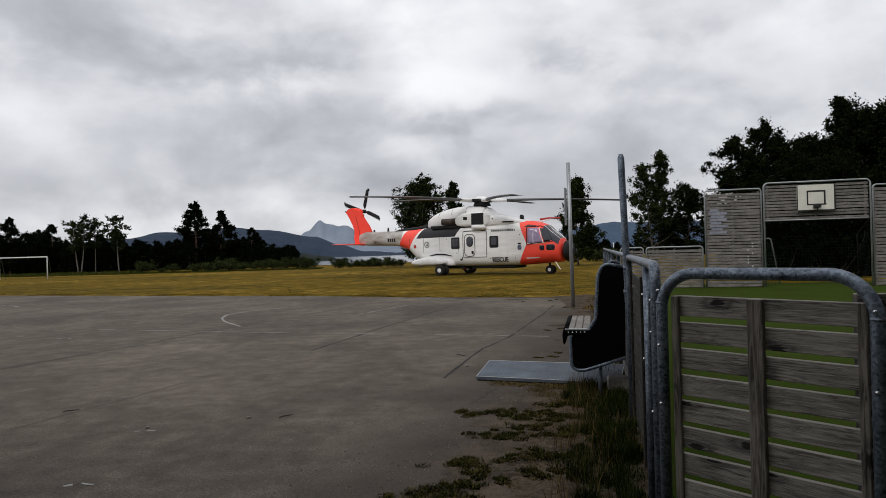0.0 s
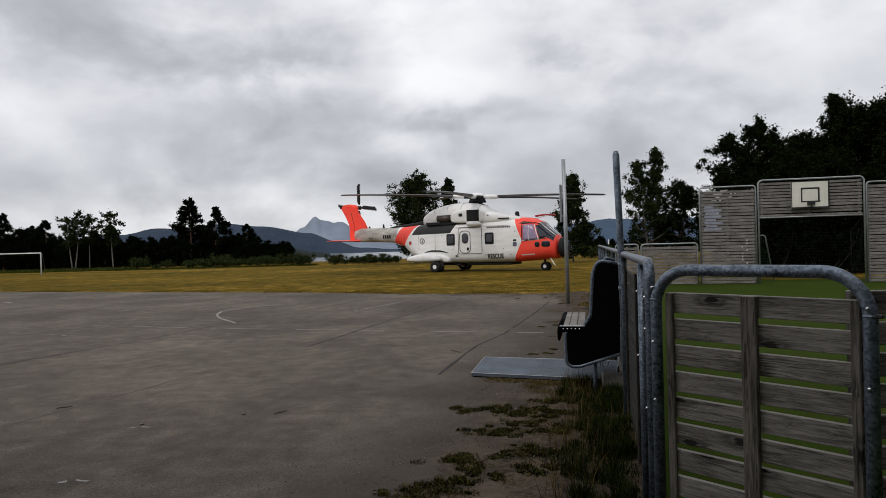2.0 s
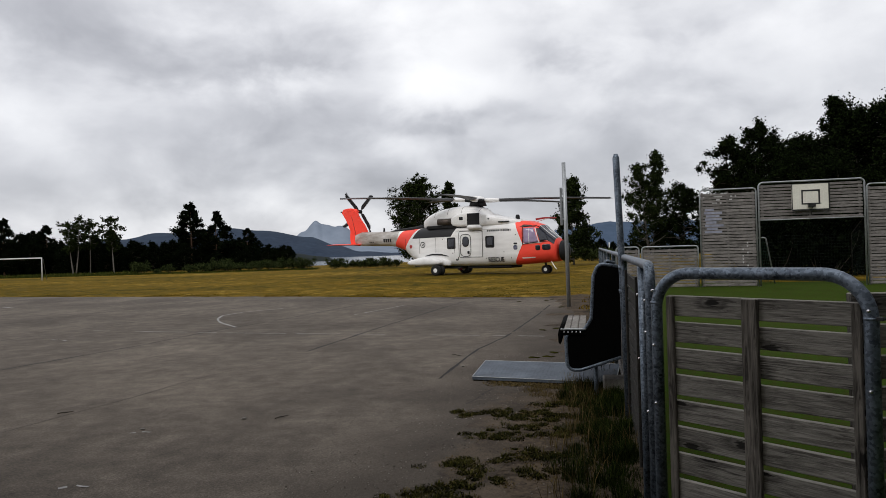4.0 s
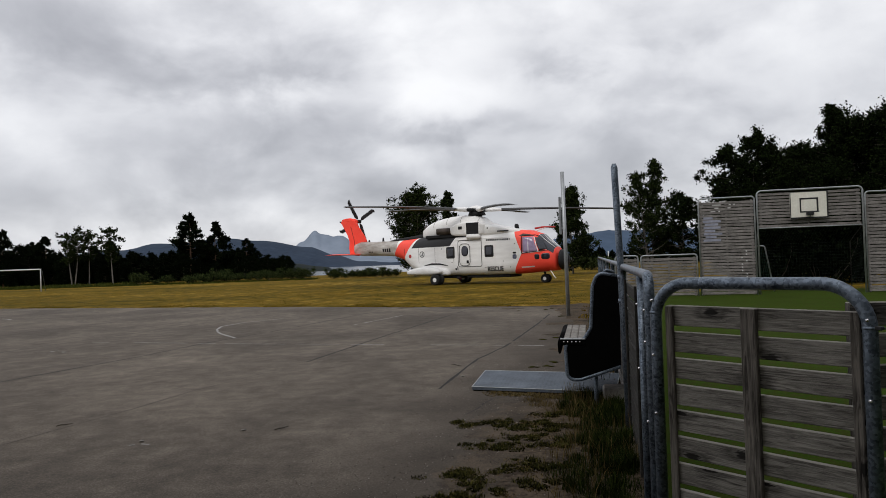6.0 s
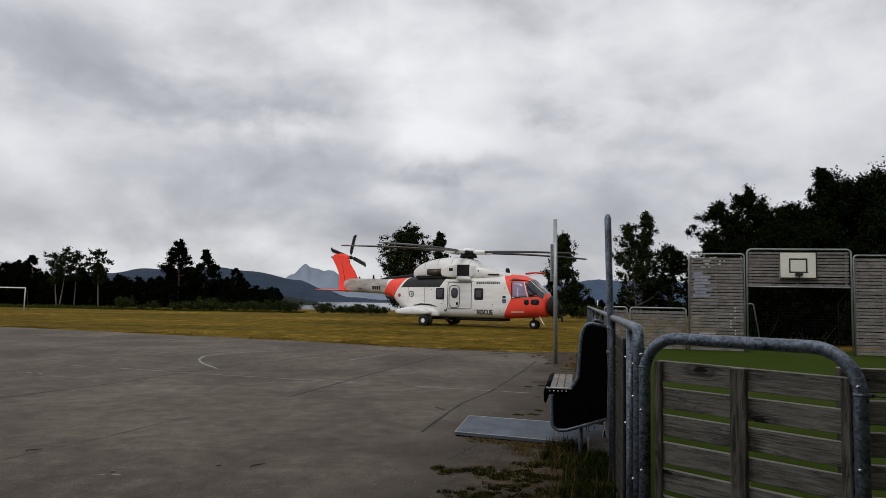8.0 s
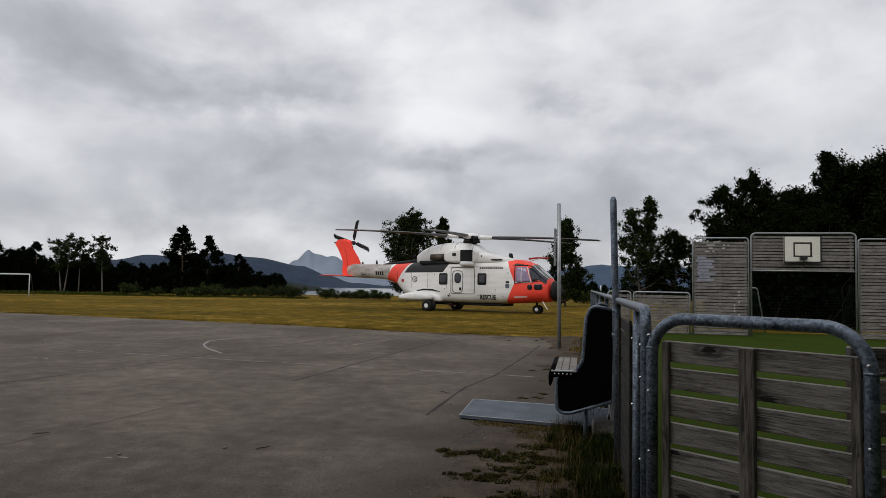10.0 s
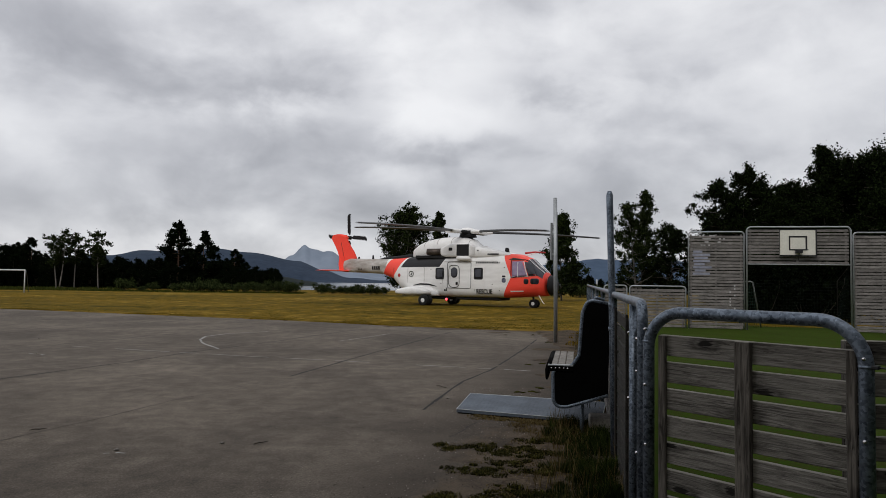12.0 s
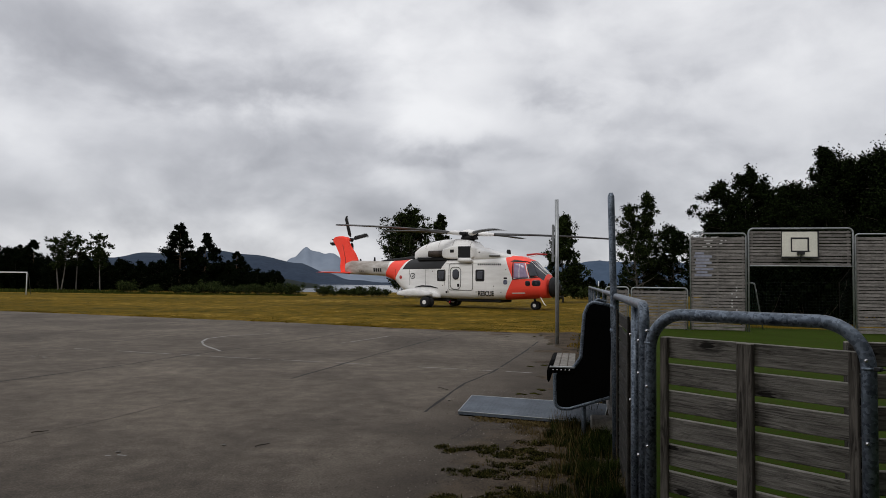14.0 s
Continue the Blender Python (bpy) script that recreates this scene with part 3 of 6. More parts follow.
    part("board_face", boxed((1.07, -0.16, 2.8), (2.36, -0.13, 3.8), 0.004), BOARD_WHITE, b, "cream board")
    for lo, hi in (((1.07, -0.165, 2.8), (2.36, -0.1605, 2.85)), ((1.07, -0.165, 3.775), (2.36, -0.1605, 3.8)), ((1.07, -0.165, 2.85), (1.1, -0.1605, 3.775)), ((2.31, -0.165, 2.85), (2.36, -0.1605, 3.775)),
                   ((1.4, -0.165, 3.5), (2.03, -0.1605, 3.56)), ((1.4, -0.165, 3.02), (2.03, -0.1605, 3.07)), ((1.4, -0.165, 3.07), (1.45, -0.1605, 3.5)), ((1.97, -0.165, 3.07), (2.03, -0.1605, 3.5))):
        part("black_stripe", boxed(lo, hi), BLACK_PAINT, b)
    part("bracket", boxed((1.6, -0.32, 2.92), (1.84, -0.166, 3.04), 0.01), BLACK_PAINT, b, "hoop bracket")
    ring = [(1.72 + 0.225 * math.cos(a), -0.53 + 0.225 * math.sin(a), 3.03) for a in [2 * math.pi * i / 24 for i in range(25)]]
    part("hoop", tubed(ring, 0.011, 6), BLACK_PAINT, b, "dark steel hoop", True)
    part("brace", tubed([(1.72, -0.31, 2.95), (1.72, -0.14, 2.62)], 0.015, 6), BLACK_PAINT, b)
    part("mount", boxed((1.3, -0.13, 2.9), (2.1, -0.02, 3.7), 0.01), GALV_PALE, b)
    tagged(b, "cream basketball backboard with black borders and hoop", "backboard")


make_far_wall()

# ---- near gate, side fence, bench ----
GATE_L, GATE_R = Vector((1.137, 3.66, 0)), Vector((1.804, 2.885, 0))


def gate_board_mesh(length):
    me = bpy.data.meshes.new("gate_board")
    bm = boxed((0, -0.014, 0), (length, 0.014, 0.107), 0.003)
    bm.to_mesh(me)
    bm.free()
    me.materials.append(WOOD_GATE)
    return me


def make_gate():
    d = GATE_R - GATE_L
    w = d.length
    m = Matrix.Translation(GATE_L) @ Matrix.Rotation(math.atan2(d.y, d.x), 4, "Z")
    g = holder("gate", m)
    top = 1.592
    part("gate_frame", tubed(rounded_path([(0, 0, 0.08), (0, 0, top), (w, 0, top), (w, 0, 0.08)], 0.19, 10), 0.03, 20), GALV, g, "blotchy galvanised bent tube frame", True)
    for x, z in ((0, 1.435), (w, 1.405)):
        part("weld_joint", tubed([(x, 0, z - 0.006), (x, 0, z + 0.006)], 0.0315, 20), GALV, g, "", True)
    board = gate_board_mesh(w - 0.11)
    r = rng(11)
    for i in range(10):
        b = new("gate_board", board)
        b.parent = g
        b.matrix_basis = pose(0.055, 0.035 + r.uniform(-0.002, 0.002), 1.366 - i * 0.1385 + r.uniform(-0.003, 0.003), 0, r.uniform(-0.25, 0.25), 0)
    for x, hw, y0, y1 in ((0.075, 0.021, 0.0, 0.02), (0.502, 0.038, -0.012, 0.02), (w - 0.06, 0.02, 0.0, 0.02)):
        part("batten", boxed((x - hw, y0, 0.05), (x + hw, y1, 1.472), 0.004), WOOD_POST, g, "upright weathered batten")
    for x, z in ((-0.004, 1.50), (-0.004, 1.21), (w + 0.0, 1.44), (w + 0.0, 1.10), (0.0, 0.9)):
        part("bolt", tubed([(x, -0.036, z), (x, -0.02, z)], 0.0075, 8), BOLT, g, "shiny bolt head", True)
    part("latch", boxed((w - 0.01, -0.02, 1.398), (w + 0.05, 0.015, 1.415), 0.003), BLACK_PAINT, g, "dark latch strap")
    part("latch_wire", tubed([(w + 0.03, 0, 1.406), (w + 0.5, 0.05, 1.40)], 0.004, 6), BLACK_PAINT, g, "dark latch wire")
    tagged(g, "weathered board gate in a galvanised tube frame", "gate")
    # board stubs of the fixed fence end behind the gate's free post
    e = holder("fence_end", Matrix.Translation((2.0, 2.98, 0)) @ Matrix.Rotation(COURT, 4, "Z"))
    for i in range(10):
        part("board", boxed((-0.2, 0.0, 1.40 - i * 0.138), (0.075 + 0.006 * i, 0.03, 1.505 - i * 0.138), 0.004), WOOD_GATE, e)
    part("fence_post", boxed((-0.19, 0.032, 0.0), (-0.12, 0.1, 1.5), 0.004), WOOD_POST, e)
    tagged(e, "sawn ends of weathered fence boards", "fence")


def fence_point(s, z=0.0):
    """s metres along the side fence from its near end."""
    a = Vector((1.165, 3.86, 0))
    b = Vector((1.86, 7.1, 0))
    p = a + (b - a).normalized() * s
    return Vector((p.x, p.y, z))


def make_side_fence():
    ang = math.atan2(7.1 - 3.86, 1.86 - 1.165)
    h = holder("side_fence", Matrix.Translation((1.165, 3.86, 0)) @ Matrix.Rotation(ang, 4, "Z"))
    top, n = 1.625, 3.0
    part("tube_frame", tubed(rounded_path([(0, 0, 0.0), (0, 0, top), (n, 0, top), (n, 0, 0.0)], 0.1, 7), 0.03, 16), GALV, h, "galvanised bent tube frame", True)
    part("inner_post", tubed([(0.62, 0.0, 0.0), (0.62, 0.0, top - 0.02)], 0.027, 14), GALV, h, "", True)
    r = rng(21)
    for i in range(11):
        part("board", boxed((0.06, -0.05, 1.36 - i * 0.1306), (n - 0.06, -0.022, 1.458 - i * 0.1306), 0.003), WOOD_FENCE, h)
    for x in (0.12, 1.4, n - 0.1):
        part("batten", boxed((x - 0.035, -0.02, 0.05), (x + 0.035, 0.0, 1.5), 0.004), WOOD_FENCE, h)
    for x, z in ((0.0, 1.43), (0.0, 1.25), (0.62, 1.42), (0.62, 1.0), (0.0, 0.8)):
        part("bolt", tubed([(x, 0.02, z), (x, 0.037, z)], 0.008, 8), BOLT, h, "shiny bolt head", True)
    tagged(h, "side fence panel of boards in a galvanised tube frame", "fence", "side fence panels")
    far = holder("side_fence", Matrix.Translation(fence_point(3.06)) @ Matrix.Rotation(ang, 4, "Z"))
    for k in range(6):
        if k:
            far = holder("side_fence", Matrix.Translation(fence_point(3.06 + 3.06 * k)) @ Matrix.Rotation(ang, 4, "Z"))
        part("tube_frame", tubed(rounded_path([(0, 0, 0.0), (0, 0, 1.63), (3.0, 0, 1.63), (3.0, 0, 0.0)], 0.12, 6), 0.028, 10), GALV, far, "galvanised bent tube frame", True)
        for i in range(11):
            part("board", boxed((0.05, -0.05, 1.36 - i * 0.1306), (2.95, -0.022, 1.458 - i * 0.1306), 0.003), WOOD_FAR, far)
        tagged(far, "side fence panel of boards in a galvanised tube frame", "fence", "side fence panels")
    # tall pole on the fence
    p = holder("fence_pole", Matrix.Translation(fence_point(3.06) + Vector((-0.035, 0.0, 0))))
    part("pole", tubed([(0.045, 0, 0), (0.015, 0, 1.64), (-0.012, 0, 2.62), (-0.013, 0, 2.66)], [0.034, 0.034, 0.034, 0.02], 16), GALV, p, "", True)
    for z in (1.28, 1.52):
        part("clamp", tubed([(0.02, -0.0, z - 0.02), (0.02, 0, z + 0.02)], 0.04, 12), GALV, p, "", True)
    tagged(p, "tall leaning galvanised pole clamped to the fence", "pole")


def make_bench():
    ang = math.atan2(7.1 - 3.86, 1.86 - 1.165)
    # local x runs along the fence, y away from it to the asphalt
    h = holder("bench", Matrix.Translation(fence_point(3.85)) @ Matrix.Rotation(ang, 4, "Z"))
    line = ((0.0, 1.5), (0.24, 1.545), (0.3, 1.40), (0.335, 0.92), (0.42, 0.79), (0.625, 0.77), (0.615, 0.34), (0.46, 0.345), (0.02, 0.49))
    prof = [(p.y, p.z) for p in rounded_path([(0, y, z) for y, z in line], 0.085, 6)]
    for x, k in ((0.0, 1.0), (1.6, 0.55)):
        bm = bmesh.new()
        vs0 = [bm.verts.new((x, y * k, z)) for y, z in prof]
        vs1 = [bm.verts.new((x + 0.02, y * k, z)) for y, z in prof]
        bm.faces.new(vs0)
        bm.faces.new(vs1[::-1])
        for i in range(len(prof)):
            j = (i + 1) % len(prof)
            bm.faces.new((vs0[i], vs1[i], vs1[j], vs0[j]))
        bmesh.ops.recalc_face_normals(bm, faces=bm.faces)
        part("end_panel", bm, BLACK_PANEL, h, "black end panel")
        path = [(x + 0.01, y * k, z) for y, z in prof]
        part("end_frame", tubed(path, 0.021, 12), GALV, h, "galvanised tube edging", True)
    for i in range(3):
        part("seat_plank", boxed((0.03, 0.40 + i * 0.088, 0.79), (1.5, 0.482 + i * 0.088, 0.812), 0.006), BENCH_SLAT, h, "pale worn plank")
    lip = [(0.64, 0.817), (0.68, 0.812), (0.703, 0.79), (0.712, 0.75), (0.708, 0.66), (0.69, 0.63), (0.672, 0.66), (0.676, 0.74), (0.64, 0.785)]
    bm = bmesh.new()
    ends = [[bm.verts.new((x, y, z)) for y, z in lip] for x in (0.0, 1.52)]
    bm.faces.new(ends[0])
    bm.faces.new(ends[1][::-1])
    for i in range(len(lip)):
        j = (i + 1) % len(lip)
        bm.faces.new((ends[0][i], ends[1][i], ends[1][j], ends[0][j]))
    bmesh.ops.recalc_face_normals(bm, faces=bm.faces)
    part("seat_edge", bm, BLACK_PANEL, h, "dark rolled front edge", True)
    part("seat_end", boxed((-0.012, 0.40, 0.735), (0.025, 0.668, 0.796), 0.006), BLACK_PANEL, h, "black end of the seat")
    part("seat_trim", boxed((-0.026, 0.40, 0.798), (0.026, 0.68, 0.814), 0.003), GALV_PALE, h, "bright worn trim")
    for i in range(4):
        part("back_plank", boxed((0.06, 0.13, 0.95 + i * 0.13), (1.58, 0.155, 1.06 + i * 0.13), 0.006), BENCH_SLAT, h)
    part("seat_bearer", boxed((0.05, 0.05, 0.5), (1.6, 0.45, 0.56), 0.01), BLACK_PANEL, h)
    for x in (0.1, 1.5):
        part("leg", tubed([(x, 0.3, 0.0), (x, 0.3, 0.52)], 0.025, 10), GALV, h, "", True)
    for i in range(5):
        part("rivet", tubed([(-0.01, 0.46 + i * 0.045, 0.775), (-0.026, 0.46 + i * 0.045, 0.775)], 0.009, 8), BOLT, h, "", True)
    tagged(h, "fence bench with black end panels edged in galvanised tube", "bench")
    # metal ramp plate on the ground under the bench
    pm = holder("ramp_plate", Matrix.Translation((0.33, 8.97, 0)))
    corners = [Vector((0, 0, 0)), Vector((1.72, -0.67, 0)), Vector((2.1, 0.6, 0)), Vector((0.25, 1.24, 0))]
    bm = bmesh.new()
    loft(bm, [[c + Vector((0, 0, z)) for c in corners] for z in (0.03, 0.075)])
    bmesh.ops.recalc_face_normals(bm, faces=bm.faces)
    bmesh.ops.bevel(bm, geom=bm.edges[:], offset=0.006, segments=1, affect="EDGES")
    part("plate", bm, STEEL_PLATE, pm, "chequered galvanised plate")
    # pale beads along the rim imitate the plate's bright edge highlights
    for p, q in zip(corners, corners[1:] + corners[:1]):
        part("edge_highlight", tubed([p + Vector((0, 0, 0.074)), q + Vector((0, 0, 0.074))], 0.006, 6), GALV_PALE, pm, "pale bead that imitates the edge's highlight")
    # rows of raised pads, as one sheet of chequering
    pads = bmesh.new()
    for i in range(34):
        for j in range(24):
            u, v = (i + 0.5) / 34, (j + 0.5) / 24
            c = corners[0].lerp(corners[1], u).lerp(corners[3].lerp(corners[2], u), v)
            d = Vector((0.014, 0.008 if (i + j) % 2 else -0.008, 0))
            n = Vector((-d.y, d.x, 0)) * 0.35
            vs = [pads.verts.new(c + o + Vector((0, 0, z))) for o, z in ((-d, 0.075), (n, 0.075), (d, 0.075), (-n, 0.075), (Vector(), 0.0768))]
            for k in range(4):
                pads.faces.new((vs[k], vs[(k + 1) % 4], vs[4]))
    part("tread_pads", pads, STEEL_PLATE, pm, "raised tread pads")
    part("front_lip", tubed([corners[0] + Vector((0.02, 0.0, 0.02)), corners[1] + Vector((0, 0.0, 0.02))], 0.018, 6), BLACK_PANEL, pm)
    tagged(pm, "low galvanised chequer plate lying on the asphalt", "plate")
    bl = boxed((0, 0, 0), (0.34, 0.3, 0.2), 0.02)
    b = obj("concrete_block", bl, BENCH_SLAT)
    b.matrix_world = Matrix.Translation((1.8, 7.9, 0.0)) @ Matrix.Rotation(COURT, 4, "Z")
    tagged(b, "pale weathered concrete block under the bench", "block")


def make_posts():
    h = holder("net_post", Matrix.Translation((3.52, 19.4, 0)))
    part("pole", tubed([(0, 0, -0.05), (-0.04, 0, 4.13)], 0.055, 12), GALV_PALE, h, "", True)
    part("side_rail", boxed((-0.16, 0.02, 2.35), (-0.1, 0.08, 3.42), 0.005), GALV_PALE, h, "pale short rail")
    for z in (2.5, 3.3):
        part("clamp", boxed((-0.12, -0.01, z), (0.0, 0.05, z + 0.05)), GALV_PALE, h)
    tagged(h, "tall pale galvanised net post at the asphalt edge", "post")
    # white football goal across the field
    g = holder("football_goal", Matrix.Translation((-38.1, 64.6, 0)) @ Matrix.Rotation(radians(-7), 4, "Z"))
    part("goal_frame", tubed([(0, 0, -0.02), (0, 0, 2.1), (-5.0, 0, 2.1), (-5.0, 0, 0)], 0.06, 10), WHITE_PAINT, g, "white painted frame", True)
    for x in (0, -5.0):
        part("stay", tubed([(x, 0.0, 2.08), (x - 0.45, 0.8, 1.95), (x - 0.75, 1.6, 0.0)], 0.025, 8), GALV, g, "", True)
    tagged(g, "white football goal standing on the field", "goal")


make_gate()
make_side_fence()
make_bench()
make_posts()
# ---- lake and far land ----


def far(px, y_top, dist):
    """A place in the distance from its bearing and its height angle, both in thousandths."""
    return px * dist / 1000.0, y_top * dist / 1000.0 + 1.75


def make_far_land():
    bm = bmesh.new()
    vs = [bm.verts.new(p) for p in ((-4200, 185, -12.9), (4200, 185, -12.9), (4200, 3900, -12.9), (-4200, 3900, -12.9))]
    bm.faces.new(vs)
    tagged(obj("lake_water", bm, WATER), "still pale grey lake water", "water", kind="structure")

    def ridge_land(name, dist, deep, profile, material, label, seed, rough):
        bm = bmesh.new()
        rows = []
        lo, hi = profile[0][0], profile[-1][0]
        n = 150
        for j in range(7):
            k = j / 6
            row = []
            for i in range(n + 1):
                b = lo + (hi - lo) * i / n
                for (b0, h0), (b1, h1) in zip(profile, profile[1:]):
                    if b0 <= b <= b1:
                        q = (b - b0) / (b1 - b0)
                        q = q * q * (3 - 2 * q)
                        h = h0 + (h1 - h0) * q
                        break
                d = dist + deep * k
                x, z = far(b, h, dist + deep)
                x = b * d / 1000
                z += rough * (noise.noise((x * 0.006, k * 2, seed)) + 0.5 * noise.noise((x * 0.03, k * 3, seed)))
                top = max(z, -11)
                row.append(bm.verts.new((x, d, -14 + (top + 14) * (k ** 0.8))))
            rows.append(row)
        back = [bm.verts.new((v.co.x, v.co.y + deep * 0.6, -14)) for v in rows[-1]]
        rows.append(back)
        for a, b in zip(rows, rows[1:]):
            for i in range(n):
                bm.faces.new((a[i], a[i + 1], b[i + 1], b[i]))
        tagged(obj(name, bm, material, True), label, "mountain", kind="structure")

    ridge_land("hazed_wooded_hill", 2300, 500, [(-760, 10), (-600, 22), (-470, 29), (-419, 37), (-390, 37), (-318, 41), (-266, 36), (-195, 25), (-160, 12), (-120, 1), (-70, -2.5), (60, -3)],
               HILL_FOREST_HAZED, "long wooded hill beyond the lake, coloured blue by painted haze", 2.0, 5)
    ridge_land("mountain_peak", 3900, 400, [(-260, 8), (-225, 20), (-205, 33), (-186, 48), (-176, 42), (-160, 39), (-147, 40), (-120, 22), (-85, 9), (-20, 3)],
               PEAK_ROCK_HAZED, "bare mountain peak beyond the lake, coloured blue-grey by painted haze", 5.0, 14)
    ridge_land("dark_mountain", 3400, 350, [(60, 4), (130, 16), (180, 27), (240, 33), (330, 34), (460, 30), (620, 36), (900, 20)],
               HILL_BLUE_HAZED, "mountain slope under low cloud, coloured dark blue by painted haze", 9.0, 10)
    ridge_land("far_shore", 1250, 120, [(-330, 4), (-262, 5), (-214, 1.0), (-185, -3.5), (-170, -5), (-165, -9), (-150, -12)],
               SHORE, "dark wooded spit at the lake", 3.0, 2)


make_far_land()

# ---- trees and bushes ----


def leaf_cloud(name, clumps, size, seed, material, long=1.6):
    """Leaves as small folded blades, scattered through clumps of (centre, radius, count)."""
    g = np.random.default_rng(seed)
    cs = []
    for c, rad, n in clumps:
        d = g.normal(size=(n, 3))
        d /= np.linalg.norm(d, axis=1)[:, None]
        rr = np.minimum(np.abs(g.normal(0, 0.62, n)), 1.15)
        cs.append(np.array(c) + d * (rr[:, None] * np.array(rad)))
    c = np.concatenate(cs)
    n = len(c)
    a = g.normal(size=(n, 3))
    a /= np.linalg.norm(a, axis=1)[:, None]
    b = np.cross(a, g.normal(size=(n, 3)))
    b /= np.linalg.norm(b, axis=1)[:, None]
    s = size * g.uniform(0.6, 1.3, n)[:, None]
    v = np.stack([c - a * s * long / 2, c + b * s / 2, c + a * s * long / 2, c - b * s / 2], 1).reshape(-1, 3)
    me = bpy.data.meshes.new(name)
    me.from_pydata(v.tolist(), [], np.arange(4 * n).reshape(-1, 4).tolist())
    me.materials.append(material)
    return me


def limb_mesh(name, limbs, material, sides=7):
    bm = bmesh.new()
    for pts, r0, r1 in limbs:
        tube(bm, pts, [r0 + (r1 - r0) * i / (len(pts) - 1) for i in range(len(pts))], sides)
    me = bpy.data.meshes.new(name)
    bm.to_mesh(me)
    bm.free()
    me.materials.append(material)
    for p in me.polygons:
        p.use_smooth = True
    return me


def bent(a, b, r, bow=0.1, n=5):
    a, b = Vector(a), Vector(b)
    side = Vector((r.uniform(-1, 1), r.uniform(-1, 1), r.uniform(-0.3, 0.3))) * (b - a).length * bow
    return [a + (b - a) * i / n + side * math.sin(math.pi * i / n) for i in range(n + 1)]


def tree_thing(name, label, trunk, crown, category="tree", group=""):
    h = holder(name)
    for nm, me in (("trunk", trunk), ("crown", crown)):
        o = new(nm, me)
        o.parent = h
    return tagged(h, label, category, group)


PROFILES = {"round": ((0, 0.55), (0.2, 0.9), (0.45, 1.0), (0.7, 0.8), (0.9, 0.45), (1, 0.12)),
            "column": ((0, 0.75), (0.15, 1.0), (0.35, 0.85), (0.6, 0.6), (0.85, 0.35), (1, 0.08)),
            "cone": ((0, 0.9), (0.15, 1.0), (0.4, 0.75), (0.65, 0.48), (0.85, 0.22), (1, 0.04)),
            "umbrella": ((0, 0.35), (0.3, 0.7), (0.6, 1.0), (0.85, 0.85), (1, 0.3))}


def broad_tree(name, label, height, spread, seed, bark, leaf, base=0.25, lobes=40, per=26, size=0.13, stems=1, shape="round", group="", ragged=0.45, twigs=5, rise=(-0.1, 0.55)):
    """A broad-leaved tree: stems, limbs and twigs that end in small ragged sprays of leaves, with gaps between them."""
    r = rng(seed)
    xs, fr = zip(*PROFILES[shape])
    limbs, clumps = [], []
    for s in range(stems):
        lean = spread * 0.35 * (stems > 1)
        ang = 2 * math.pi * s / stems + r.uniform(0, 1)
        tip = (math.cos(ang) * lean + r.uniform(-0.03, 0.03) * height, math.sin(ang) * lean * 0.6, height * r.uniform(0.93, 0.99) * (1 if s == 0 else 0.9))
        stem = bent((math.cos(ang) * 0.15 * (stems > 1), math.sin(ang) * 0.15 * (stems > 1), -0.1), tip, r, 0.03, 10)
        limbs.append((stem, height * 0.008 + 0.03, 0.012))
        m = max(6, lobes // stems)
        for i in range(m):
            t = (i + r.random()) / m
            k = min(0.999, base + (1 - base) * t)
            j = int(k * 10)
            at_ = stem[j].lerp(stem[j + 1], k * 10 - j)
            reach = spread * float(np.interp(t, xs, fr)) * (1 - ragged * r.random() ** 1.5) * r.uniform(0.8, 1.12)
            a = r.uniform(0, 2 * math.pi)
            end = at_ + Vector((math.cos(a) * reach, math.sin(a) * reach, reach * r.uniform(*rise)))
            if end.z > height:
                end.z = height - r.random() * 0.3
            way = bent(at_, end, r, 0.12, 4)
            limbs.append((way, 0.005 * height * (1.1 - t) + 0.012, 0.006))
            for q in range(twigs):
                p = way[0].lerp(way[-1], 0.35 + 0.7 * (q + r.random()) / twigs)
                o = p + Vector((r.gauss(0, 1), r.gauss(0, 1), r.gauss(0, 0.8))) * min(0.09 * spread, 0.28)
                rad = spread * r.uniform(0.05, 0.13) + 0.1
                clumps.append((o, (rad, rad, rad * r.uniform(0.7, 1.5)), max(4, int(per * r.uniform(0.5, 1.3)))))
        clumps.append((tip, (0.15, 0.15, height * 0.03), per))
    return tree_thing(name, label, limb_mesh(name + "_trunk", limbs, bark), leaf_cloud(name + "_crown", clumps, size, seed, leaf), group=group)


